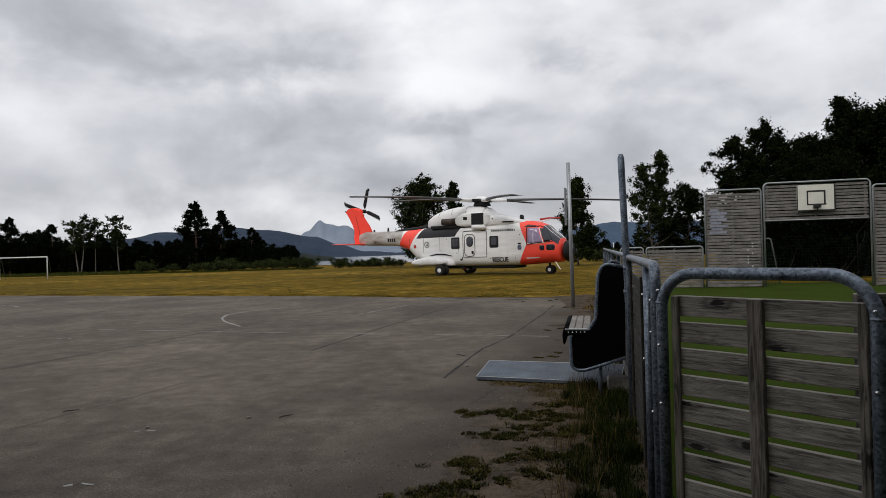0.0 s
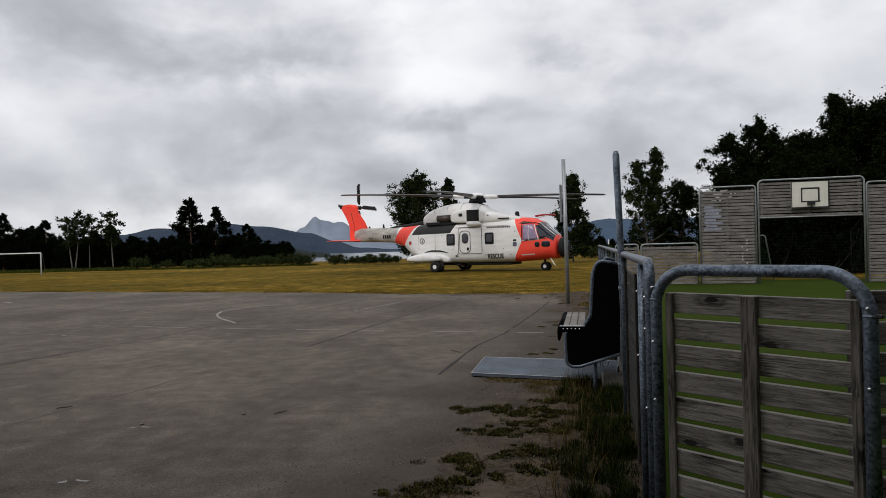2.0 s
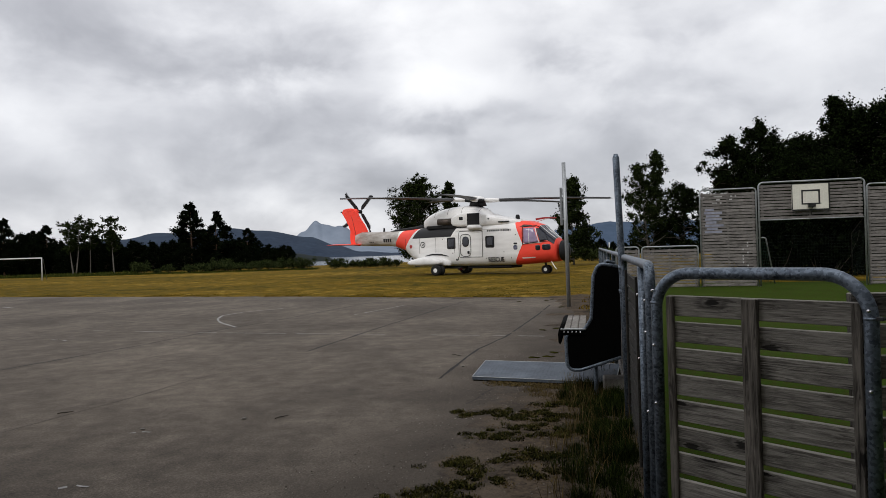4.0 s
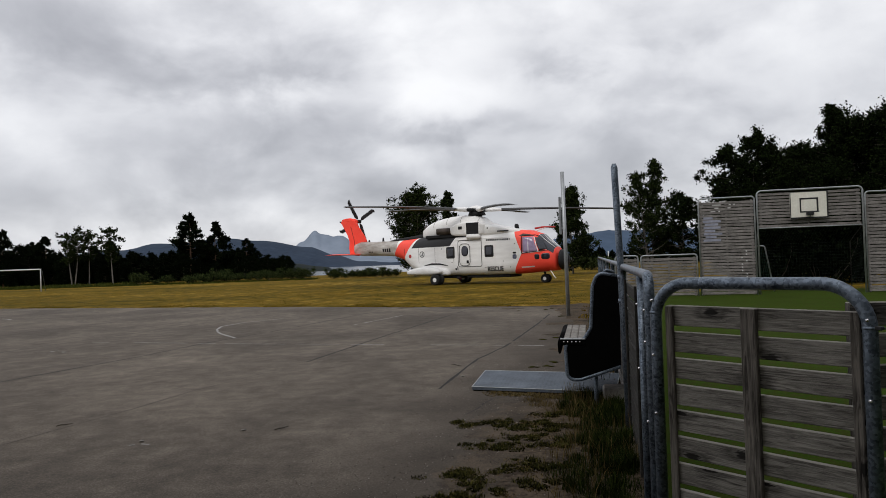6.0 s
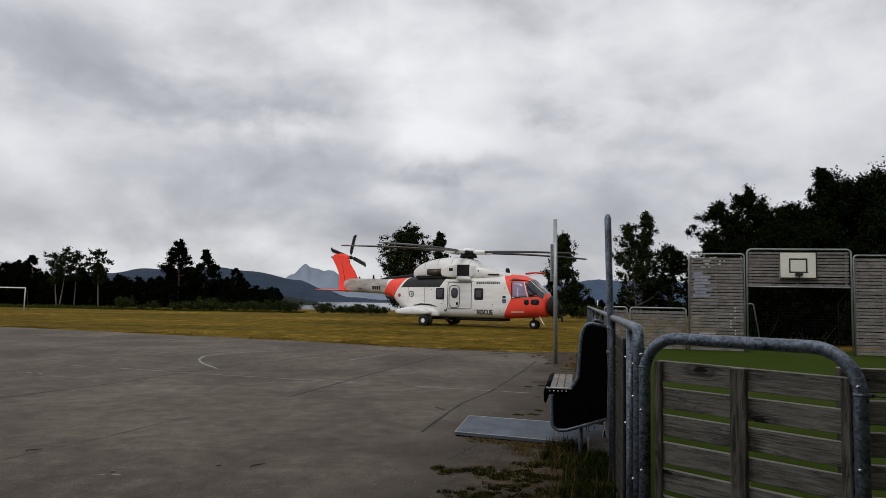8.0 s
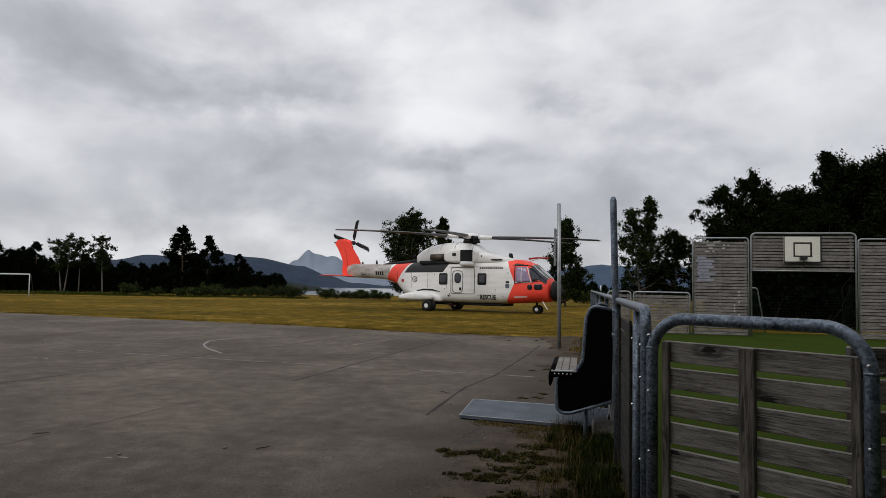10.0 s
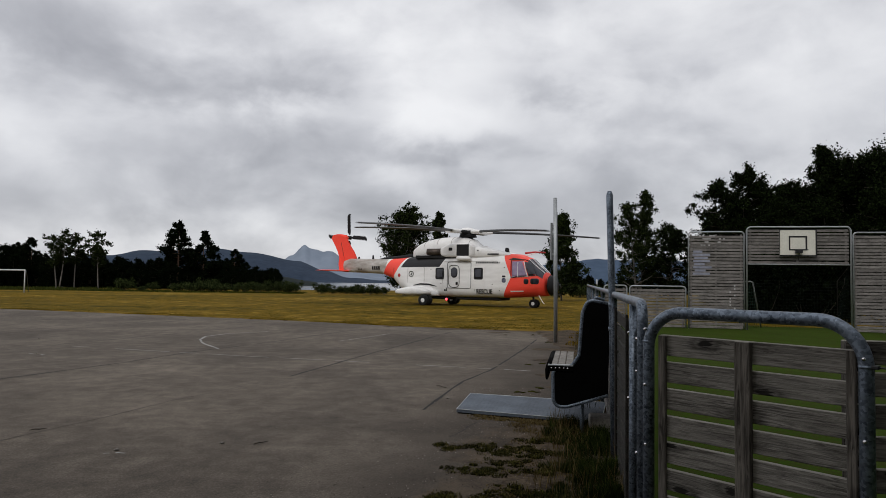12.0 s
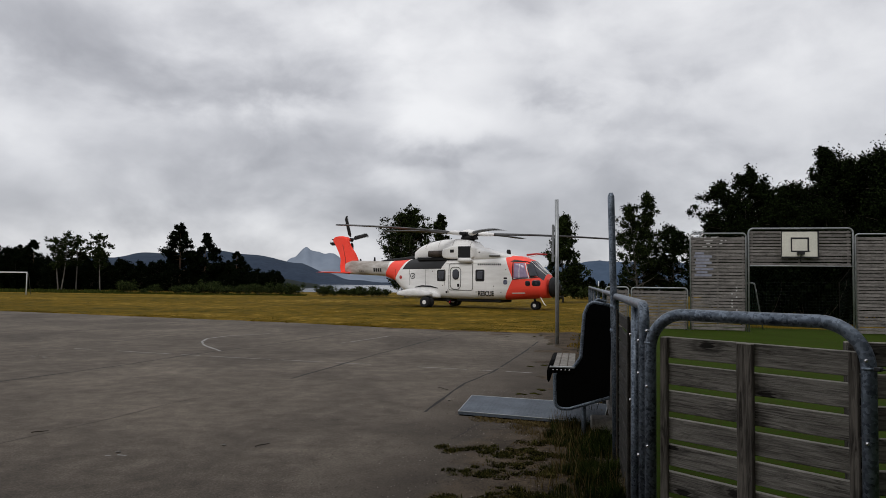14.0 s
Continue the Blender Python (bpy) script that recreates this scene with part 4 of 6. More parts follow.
def pine_tree(name, label, height, spread, seed, bark, leaf, base=0.3, whorls=13, per=150, size=0.13, ragged=0.5, group=""):
    """A conifer: straight stem with whorls of boughs that shorten towards the top."""
    r = rng(seed)
    limbs = [(bent((0, 0, -0.1), (r.uniform(-0.2, 0.2), 0, height), r, 0.012, 8), height * 0.014 + 0.04, 0.015)]
    clumps = []
    for i in range(whorls):
        t = i / (whorls - 1)
        z = height * (base + (1 - base) * t ** 0.9)
        for j in range(5):
            a = r.uniform(0, 2 * math.pi)
            if r.random() < 0.18:
                continue
            reach = max(0.15, spread * float(np.interp(t, (0, 0.3, 0.6, 0.85, 1), (0.7, 1.0, 0.8, 0.42, 0.12))) * r.uniform(1 - ragged, 1.12))
            end = Vector((math.cos(a) * reach, math.sin(a) * reach, z + reach * r.uniform(-0.15, 0.25)))
            limbs.append((bent((0, 0, z), end, r, 0.08, 3), 0.03 * (1.1 - t), 0.008))
            for q, f in ((1.0, 1.0), (0.6, 0.8)):
                c = Vector((0, 0, z)).lerp(end, q)
                rad = 0.12 + reach * 0.24
                clumps.append((c, (rad, rad, 0.14 + rad * 0.6), int(per * f * (0.35 + 0.65 * (1 - t)))))
    clumps.append(((0, 0, height), (0.1, 0.1, 0.35), per // 3))
    return tree_thing(name, label, limb_mesh(name + "_trunk", limbs, bark), leaf_cloud(name + "_crown", clumps, size, seed, leaf, 2.4), group=group)


def bush_thing(name, label, width, height, seed, leaf, per=170, size=0.09, group=""):
    r = rng(seed)
    limbs, clumps = [], []
    for i in range(9):
        a = r.uniform(0, 2 * math.pi)
        rr = width * 0.5 * math.sqrt(r.random())
        end = Vector((math.cos(a) * rr, math.sin(a) * rr * 0.7, height * r.uniform(0.4, 0.85)))
        limbs.append((bent((end.x * 0.2, end.y * 0.2, -0.05), end, r, 0.1, 3), 0.02, 0.006))
        rad = width * r.uniform(0.14, 0.24)
        clumps.append((end, (rad, rad, height * r.uniform(0.2, 0.32)), per))
        clumps.append((end * 0.6, (rad * 1.2, rad, height * 0.3), per // 2))
    return tree_thing(name, label, limb_mesh(name + "_stems", limbs, BARK, 5), leaf_cloud(name + "_crown", clumps, size, seed, leaf), "bush", group)


def at(px, dist, z=0.0):
    """A place on the ground from its bearing, as a run over 1207, and its distance ahead."""
    return ((px - 784) / 1207.0 * dist, dist, z)


def place(thing, x, y, turn=0.0, scale=1.0):
    thing.matrix_world = Matrix.Translation((x, y, ground_height(x, y))) @ Matrix.Rotation(turn, 4, "Z") @ Matrix.Scale(scale, 4)
    return thing


def clone(thing, x, y, turn=0.0, scale=1.0):
    o = copy_thing(thing, Matrix.Translation((x, y, ground_height(x, y))) @ Matrix.Rotation(turn, 4, "Z"))
    o.scale = (scale, scale, scale)
    return o


def make_trees():
    # tree behind the helicopter, and the slim ones beside it
    t = broad_tree("birch_tree", "full dark green birch with ragged crown behind the field", 9.7, 3.0, 31, BARK_BIRCH, LEAF_BIRCH, 0.12, 165, 62, 0.13, 6, "round", ragged=0.6, rise=(0.15, 1.1), twigs=4)
    place(t, *at(737, 73)[:2])
    t = broad_tree("birch_tree", "smaller leafy birch beside a larger one", 9.4, 1.5, 32, BARK_BIRCH, LEAF_BIRCH, 0.2, 44, 75, 0.13, 1, "column", rise=(0.2, 1.1))
    place(t, *at(798, 74)[:2])
    t = broad_tree("birch_tree", "slim birch with a narrow crown past the field", 7.9, 2.5, 33, BARK_BIRCH, LEAF_BIRCH, 0.06, 80, 75, 0.12, 1, "cone", rise=(0.0, 0.5))
    place(t, *at(1014, 62)[:2])
    t = broad_tree("birch_tree", "tall slender birch with a pointed airy crown", 11.2, 3.0, 34, BARK_BIRCH, LEAF_BIRCH, 0.08, 96, 80, 0.125, 2, "column", ragged=0.55, rise=(0.2, 1.0))
    place(t, *at(1150, 70)[:2])
    t = broad_tree("rowan_tree", "low dark broad-leaved tree beside a birch", 7.4, 2.7, 35, BARK, LEAF_DARK, 0.06, 66, 85, 0.125, 1, "round")
    place(t, *at(1206, 68)[:2])
    # the wood behind the ball court
    g = "trees behind the ball court"
    a = broad_tree("alder_tree", "large dark leafy tree of the wood behind the court", 9.7, 2.9, 36, BARK, LEAF_DARK, 0.06, 140, 120, 0.1, 2, "round", g, ragged=0.6)
    place(a, *at(1318, 47)[:2])
    b = broad_tree("alder_tree", "large dark leafy tree of the wood behind the court", 9.2, 3.0, 37, BARK, LEAF_DARK, 0.06, 140, 120, 0.1, 2, "round", g, ragged=0.6)
    place(b, *at(1400, 49)[:2])
    c = broad_tree("alder_tree", "tall pointed dark tree of the wood behind the court", 11.9, 2.3, 38, BARK, LEAF_DARK, 0.06, 130, 100, 0.1, 1, "column", g, rise=(0.1, 0.8))
    place(c, *at(1484, 49)[:2])
    d = broad_tree("alder_tree", "large dark leafy tree of the wood behind the court", 10.8, 4.2, 39, BARK, LEAF_DARK, 0.05, 180, 120, 0.105, 3, "round", g, ragged=0.6)
    place(d, *at(1555, 46)[:2], 0.0, 1.06)
    r = rng(8)
    for src, px, dist, s in ((d, 1660, 44, 1.2), (a, 1760, 46, 1.2), (b, 1480, 42, 0.78), (a, 1400, 40, 0.7), (b, 1610, 40, 0.85), (a, 1345, 43, 0.62), (d, 1520, 52, 0.95), (b, 1290, 56, 0.75), (a, 1440, 56, 1.0), (d, 1880, 44, 1.1)):
        clone(src, *at(px, dist)[:2], r.uniform(0, 6), s)
    # unseen trees added round the court's near end, to shade gate and near ground
    for src, x, y, s in ((d, 13, 4, 1.2), (a, 10.5, -3, 1.4), (d, 6, -6.5, 1.25), (b, 2.0, -7, 1.5), (d, -2.5, -7.5, 1.3), (a, -6.5, -7.5, 1.6), (b, -10.5, -8.5, 1.2), (d, -15, -9, 1.0), (b, 17, 11, 1.3),
                         (a, -1, -11, 1.7), (d, 9, -10, 1.4), (b, -7.5, -12, 1.75)):
        clone(src, x, y, r.uniform(0, 6), s)
    # undergrowth seen through the goal bay
    u = bush_thing("undergrowth_bush", "dense dark undergrowth bush behind the court", 3.2, 2.9, 51, LEAF_PINE, 700, 0.1, "undergrowth behind the court")
    place(u, *at(1360, 31)[:2])
    for i in range(11):
        clone(u, *at(1330 + i * 32, 31 + r.uniform(0, 3.5))[:2], r.uniform(0, 6), r.uniform(0.95, 1.25))
    # birches on the far left
    g = "birches at the field's edge"
    t = broad_tree("birch_tree", "thin birch with white stems and a sparse windblown crown", 7.7, 2.1, 41, BARK_BIRCH, LEAF_BIRCH, 0.46, 52, 20, 0.16, 2, "umbrella", g, rise=(-0.5, 0.45))
    place(t, *at(130, 88)[:2])
    t = broad_tree("birch_tree", "thin birch with a pale leaning stem and sparse crown", 7.3, 1.9, 42, BARK_BIRCH, LEAF_BIRCH, 0.45, 36, 20, 0.16, 1, "umbrella", g, rise=(-0.5, 0.45))
    place(t, *at(200, 86)[:2])
    t = broad_tree("birch_tree", "thin birch with a pale stem and sparse crown", 7.0, 1.5, 43, BARK_BIRCH, LEAF_BIRCH, 0.5, 30, 18, 0.16, 1, "umbrella", g, rise=(-0.5, 0.45))
    place(t, *at(158, 90)[:2])
    # pines
    g = "pines at the field's edge"
    t = pine_tree("pine_tree", "tall dark pine with a rust brown trunk", 9.0, 2.2, 44, BARK_PINE, LEAF_PINE, 0.3, 15, 170, 0.16, group=g)
    place(t, *at(338, 93)[:2])
    t2 = pine_tree("pine_tree", "dark pine with a broad ragged top", 7.7, 2.4, 45, BARK_PINE, LEAF_PINE, 0.2, 13, 170, 0.16, 0.6, group=g)
    place(t2, *at(383, 94)[:2])
    clone(t2, *at(437, 95)[:2], 1.0, 0.7)
    clone(t, *at(6, 92)[:2], 2.0, 0.84)
    clone(t2, *at(-22, 94)[:2], 3.0, 0.9)
    clone(t2, *at(32, 96)[:2], 5.0, 0.72)
    clone(t2, *at(57, 98)[:2], 2.0, 0.82)
    clone(t2, *at(82, 95)[:2], 4.0, 0.86)
    # the dark wood that fills the edge of the field
    g = "trees of the dark wood"
    w1 = broad_tree("wood_tree", "dark close-grown tree at the wood's edge", 6.6, 2.7, 46, BARK, LEAF_PINE, 0.03, 90, 34, 0.2, 2, "round", g)
    w2 = pine_tree("wood_pine", "dark close-grown pine at the wood's edge", 7.2, 2.3, 47, BARK_PINE, LEAF_PINE, 0.06, 12, 200, 0.18, 0.5, group=g)
    place(w1, *at(240, 97)[:2], 0.0, 0.55)
    place(w2, *at(372, 99)[:2], 0.0, 0.8)
    for i in range(46):
        px = -160 + i * 14.6 + r.uniform(-8, 8)
        s = 0.86 if px < 105 else 0.78 if px < 210 else 0.62 if px < 320 else 0.72 if px < 410 else 0.66 - (px - 410) * 0.0026
        clone(w1 if r.random() < 0.65 else w2, *at(px, r.uniform(95, 108))[:2], r.uniform(0, 6), s * r.uniform(0.85, 1.1))
    for i in range(34):
        clone(w1, *at(-150 + i * 20 + r.uniform(-8, 8), r.uniform(90, 94))[:2], r.uniform(0, 6), (0.6 if i < 25 else 0.42) * r.uniform(0.85, 1.1))
    # low trees along the right of the field
    for i in range(14):
        clone(w1, *at(1035 + i * 17 + r.uniform(-5, 5), r.uniform(98, 106))[:2], r.uniform(0, 6), 0.36 * r.uniform(0.8, 1.25))
    # willow bushes along the edge of the field
    g = "willow bushes along the field"
    s1 = bush_thing("willow_bush", "grey-green willow bush at the field's edge", 2.6, 1.55, 52, LEAF_BUSH, 150, 0.1, g)
    s2 = bush_thing("willow_bush", "low grey-green willow bush at the field's edge", 3.0, 1.15, 53, LEAF_BUSH, 150, 0.1, g)
    place(s1, *at(388, 79)[:2])
    place(s2, *at(420, 79)[:2])
    for px, s in ((250, 0.9), (275, 0.6), (300, 0.7), (335, 0.9), (360, 0.9), (375, 1.0), (405, 0.85), (440, 0.6), (458, 0.8), (480, 0.8), (496, 0.86), (513, 0.92), (528, 0.9), (543, 0.85),
                  (588, 0.8), (595, 0.9), (611, 0.6), (622, 0.66), (633, 0.75), (644, 0.85), (653, 0.74), (664, 0.8), (676, 0.78), (688, 0.7), (699, 0.55), (1035, 1.25), (1048, 1.0), (1060, 1.3), (1080, 1.0), (1095, 1.2)):
        clone(s1 if r.random() < 0.5 else s2, *at(px, 77 + r.uniform(-1.5, 1.5))[:2], r.uniform(0, 6), s * r.uniform(0.9, 1.1))


make_trees()


def blades(name, spots, seed, material, label, lean=0.5, width=0.008, foot=0.0):
    """Grass as real narrow blades: spots of (x, y, radius, count, height)."""
    g = np.random.default_rng(seed)
    vs, fs = [], []
    for x, y, rad, n, hgt in spots:
        a = g.uniform(0, 2 * math.pi, n)
        q = np.sqrt(g.random(n)) * rad
        px, py = x + np.cos(a) * q, y + np.sin(a) * q
        d = g.uniform(0, 2 * math.pi, n)
        hh = hgt * g.uniform(0.4, 1.15, n)
        ln = lean * hh * g.uniform(0.1, 1.0, n)
        wd = width * g.uniform(0.6, 1.4, n)
        for i in range(n):
            c, s = math.cos(d[i]), math.sin(d[i])
            bx, by, k = px[i], py[i], len(vs)
            vs += [(bx - s * wd[i], by + c * wd[i], foot), (bx + s * wd[i], by - c * wd[i], foot),
                   (bx + c * ln[i] * 0.35 + s * wd[i] * 0.7, by + s * ln[i] * 0.35 - c * wd[i] * 0.7, foot + hh[i] * 0.6),
                   (bx + c * ln[i] * 0.35 - s * wd[i] * 0.7, by + s * ln[i] * 0.35 + c * wd[i] * 0.7, foot + hh[i] * 0.6),
                   (bx + c * ln[i], by + s * ln[i], foot + hh[i])]
            fs += [(k, k + 1, k + 2, k + 3), (k + 3, k + 2, k + 4)]
    me = bpy.data.meshes.new(name)
    me.from_pydata(vs, [], fs)
    me.materials.append(material)
    return tagged(new(name, me), label, "grass", kind="stuff")


def make_grass():
    r = rng(61)
    tall, dry, short, fringe, thatch, moss = [], [], [], [], [], []
    for i in range(70):
        k = r.random()
        y = 3.0 + 5.4 * k
        x = 1.0 + 0.17 * (y - 3.6) + r.gauss(-0.1, 0.13)
        tall.append((x, y, r.uniform(0.06, 0.18), 260, r.uniform(0.03, 0.14)))
        if r.random() < 0.8:
            dry.append((x - 0.08, y + 0.1, 0.2, 34, r.uniform(0.03, 0.26)))
    for i in range(80):
        y = 3.4 + 5.2 * r.random()
        x = 1.165 + 0.2145 * (y - 3.86) - 0.05 - abs(r.gauss(0, 0.2))
        tall.append((x, y, r.uniform(0.05, 0.14), 180, r.uniform(0.05, 0.2)))
    for x, y, n in ((0.16, 7.12, 4), (0.58, 7.22, 6), (0.72, 6.93, 6), (0.35, 6.31, 7), (0.49, 6.23, 4), (0.77, 6.61, 6), (0.60, 5.70, 5), (0.21, 5.53, 6), (0.06, 5.40, 6), (0.24, 5.10, 4),
                    (0.04, 4.92, 5), (-0.11, 4.76, 5), (-0.36, 4.77, 5), (1.23, 7.48, 7), (1.13, 6.85, 6), (1.07, 6.31, 7), (0.67, 5.21, 4), (0.95, 7.07, 4), (0.85, 5.64, 5)):
        for i in range(2 * n):
            px, py = x + r.gauss(0, 0.12), y + r.gauss(0, 0.075)
            moss.append((px, py, r.uniform(0.02, 0.095), 95, r.uniform(0.004, 0.018)))
            short.append((px, py, r.uniform(0.03, 0.09), 40, r.uniform(0.01, 0.035)))
            if r.random() < 0.6:
                thatch.append((px + r.gauss(0, 0.06), py + r.gauss(0, 0.06), r.uniform(0.06, 0.14), 50, r.uniform(0.004, 0.014)))
    for i in range(46):
        k = r.random()
        thatch.append((0.5 + 1.5 * k + r.gauss(0, 0.06), 8.83 - 0.6 * k - abs(r.gauss(0, 0.09)), 0.1, 80, 0.02))
    for i in range(60):
        k = r.random()
        dry.append((1.0 + 0.75 * k + r.gauss(0, 0.1), 8.2 - 0.9 * k + r.gauss(0, 0.15), 0.12, 60, r.uniform(0.02, 0.07)))
    for i in range(260):
        x = -26 + 31 * r.random()
        if noise.noise((x * 0.5, 3.3, 0)) < 0.0:
            continue
        y = 34.9 - (x + 22.6) * 0.43 if x < -5.7 else 27.7 - (x + 5.7) * 0.5
        fringe.append((x, y + abs(r.gauss(0, 0.8)) - 0.1, 0.5, 20, r.uniform(0.015, 0.06)))
    for y in np.arange(9.2, 23.0, 0.45):
        x = 0.75 + 0.2145 * (y - 3.86)
        fringe.append((x + r.uniform(-0.1, 0.6), float(y), 0.25, 20, r.uniform(0.03, 0.1)))
        tall.append((x + 0.1 + r.uniform(0, 0.2), float(y), 0.2, 26, r.uniform(0.08, 0.25)))
    blades("moss_patches", moss, 8, MOSS, "dark low moss and weeds on trodden dirt", 1.6, 0.008, 0.019)
    blades("tall_grass", tall, 1, GRASS, "tall dark green grass along the fence", 0.8, 0.003)
    blades("dry_stalks", dry, 2, STALK, "dry straw-coloured stalks in the fence grass", 0.9, 0.0025)
    blades("grass_tufts", short, 3, TUFT, "short green tufts in the trodden dirt", 1.4, 0.004, 0.019)
    blades("dry_thatch", thatch, 4, STALK, "flattened dry grass on the dirt", 2.5, 0.005, 0.019)
    blades("field_fringe", fringe, 5, GRASS_DRY, "dry grass fringe along the asphalt", 0.6, 0.02)
    # uneven mown grass of the field, thickest near the asphalt
    gold, green = [], []
    for i in range(3400):
        y = 25 + 34 * r.random() ** 1.6
        x = r.uniform(-0.72, 0.5) * y
        edge = 34.9 - (x + 22.6) * 0.43 if x < -5.7 else 27.7 - (x + 5.7) * 0.5
        if y < edge + 0.2 or x > 1.165 + 0.2145 * (y - 3.86) - 0.4:
            continue
        n = noise.noise((x * 0.25, y * 0.12, 7.0)) + 0.5 * noise.noise((x * 1.1, y * 0.4, 2.0))
        (gold if n > -0.02 else green).append((x, y, 0.45, 14, r.uniform(0.012, 0.03)))
    blades("field_straw", gold, 11, GRASS_DRY, "straw-coloured mown grass of the field", 3.5, 0.016)
    blades("field_grass", green, 12, FIELD_GREEN, "olive mown grass of the field", 3.5, 0.016)
    # rough grass near the football goal and the wood
    verge = []
    for i in range(420):
        x, y, _ = at(r.uniform(-60, 560), r.uniform(74, 80))
        verge.append((x, y, 0.6, 26, r.uniform(0.12, 0.34) * (1.4 if x < -36 else 0.6)))
    blades("verge_grass", verge, 6, VERGE, "rank green grass at the field's far edge", 0.4, 0.03)


make_grass()


def make_ground_marks():
    """Seams, cracks, worn court lines and litter on the asphalt."""
    for i, (pts, w) in enumerate((([(-13.2, 17.6), (-12.55, 19.26), (-10.85, 23.64), (-9.6, 27.0)], 0.05), ([(-10.6, 13.2), (-9.87, 15.13), (-9.28, 16.7), (-7.58, 20.88), (-6.0, 24.8)], 0.05),
                                  ([(-7.9, 9.4), (-7.2, 11.03), (-6.09, 13.65), (-5.52, 15.6), (-4.33, 18.23), (-3.66, 20.2), (-2.6, 23.0)], 0.06),
                                  ([(-4.55, 6.94), (-4.32, 7.55), (-3.91, 8.57), (-3.6, 9.58), (-2.95, 10.99)], 0.014),
                                  ([(-2.47, 12.08), (-1.44, 15.74), (-0.4, 19.2), (0.69, 22.76)], 0.06), ([(-0.1, 9.16), (0.2, 10.4), (0.55, 11.78), (1.18, 13.33), (2.3, 17.2), (3.1, 20.2)], 0.055),
                                  ([(0.2, 7.6), (0.31, 7.82), (0.4, 8.02), (0.43, 8.15), (0.56, 8.4)], 0.015))):
        line_mark("asphalt_seam", pts, w, 0.0235, CRACK, "dark tarred seam in the asphalt", "crack", 70 + i, 0.04)
    line_mark("court_line", [(-8.62, 16.68), (-4.23, 15.13), (-0.79, 14.06), (2.15, 13.1)], 0.045, 0.0255, PAINT_LINE, "worn white line on the asphalt", "line", 81, 0.3)
    line_mark("court_line", [(-2.53, 18.87), (-1.98, 20.12), (-1.2, 21.9)], 0.05, 0.0255, PAINT_LINE, "worn white line on the asphalt", "line", 82, 0.25)
    for i, (pts, w) in enumerate((([(-2.98, 5.18), (-2.87, 5.24), (-2.76, 5.2)], 0.045), ([(-3.16, 6.76), (-3.06, 6.8), (-2.96, 6.78)], 0.03),
                                  ([(-17.6, 26.7), (-16.9, 26.3), (-16.2, 25.75)], 0.12), ([(-8.7, 15.02), (-8.45, 14.95), (-8.25, 14.8)], 0.06))):
        line_mark("pale_scuff", pts, w, 0.0255, PAINT_LINE, "pale scuff on the worn asphalt", "scuff", 95 + i, 0.2)
    line_mark("court_arc", [(-5.08, 16.53), (-5.56, 17.26), (-5.99, 18.04), (-6.31, 18.86), (-6.48, 19.88), (-6.18, 20.88), (-5.2, 21.91)], 0.075, 0.0255, PAINT_LINE, "curved white court line on the asphalt", "line", 83, 0.02)
    r = rng(90)
    # loose grit: tiny broken stones over the dirt and the worn asphalt
    vs, fs = [], []
    for i in range(2600):
        y = 3.6 + 7.5 * r.random() ** 1.4
        x = -0.35 + 0.27 * (y - 4.7) + r.gauss(0.1, 0.75)
        s, k = r.uniform(0.003, 0.009), len(vs)
        for dx_, dy_, dz_ in ((1, 0, 0), (-0.6, 0.8, 0), (-0.5, -0.9, 0), (0.1, 0.1, 1.0)):
            vs.append((x + dx_ * s * r.uniform(0.7, 1.4), y + dy_ * s * r.uniform(0.7, 1.4), 0.023 + dz_ * s))
        fs += [(k, k + 1, k + 3), (k + 1, k + 2, k + 3), (k + 2, k, k + 3)]
    me = bpy.data.meshes.new("loose_grit")
    me.from_pydata(vs, [], fs)
    me.materials.append(GRIT)
    tagged(new("loose_grit", me), "loose grit scattered over dirt and asphalt", "gravel", kind="stuff")
    for a, b in (((-1.82, 7.15), (-1.7, 7.3)), ((0.09, 11.17), (0.24, 10.98)), ((-4.4, 7.67), (-4.28, 7.79))):
        p = [(a[0] + (b[0] - a[0]) * k + r.uniform(-0.01, 0.01), a[1] + (b[1] - a[1]) * k, 0.035 + 0.006 * math.sin(6 * k)) for k in (0, 0.3, 0.6, 1)]
        tagged(obj("twig", tubed(p, [0.005, 0.007, 0.006, 0.003], 6), BARK, True), "dark broken twig lying on the asphalt", "twig", "litter on the asphalt")
    for x, y in ((-17.34, 26.8), (-10.46, 18.5), (-8.56, 15.07), (-3.09, 6.89), (0.24, 10.03), (-2.16, 7.21)):
        bm = bmesh.new()
        bmesh.ops.create_icosphere(bm, subdivisions=1, radius=1.0)
        for v in bm.verts:
            v.co = Vector((v.co.x * 0.028 * r.uniform(0.7, 1.3), v.co.y * 0.02, v.co.z * 0.01 + 0.032))
        o = obj("pebble", bm, BENCH_SLAT, True)
        o.location = (x, y, 0)
        tagged(o, "small pale chip lying on the asphalt", "pebble", "litter on the asphalt")
    for x, y in ((-5.84, 27.56), (-2.28, 25.98), (-1.07, 25.25), (-0.76, 25.45), (1.11, 24.79), (2.35, 21.76), (3.25, 21.94), (3.49, 22.35), (3.3, 19.36), (2.02, 14.17), (2.35, 14.4), (1.36, 10.7), (1.6, 10.75), (1.77, 11.14)):
        bm = bmesh.new()
        bmesh.ops.create_icosphere(bm, subdivisions=2, radius=1.0)
        for v in bm.verts:
            q = 1 + 0.9 * noise.noise(v.co * 3.1 + Vector((x, y, 0)))
            v.co = Vector((v.co.x * 0.1 * q, v.co.y * 0.06 * q * q, max(0, v.co.z * 0.02 * q) + 0.018))
        o = obj("turf_clod", bm, MOSS, True)
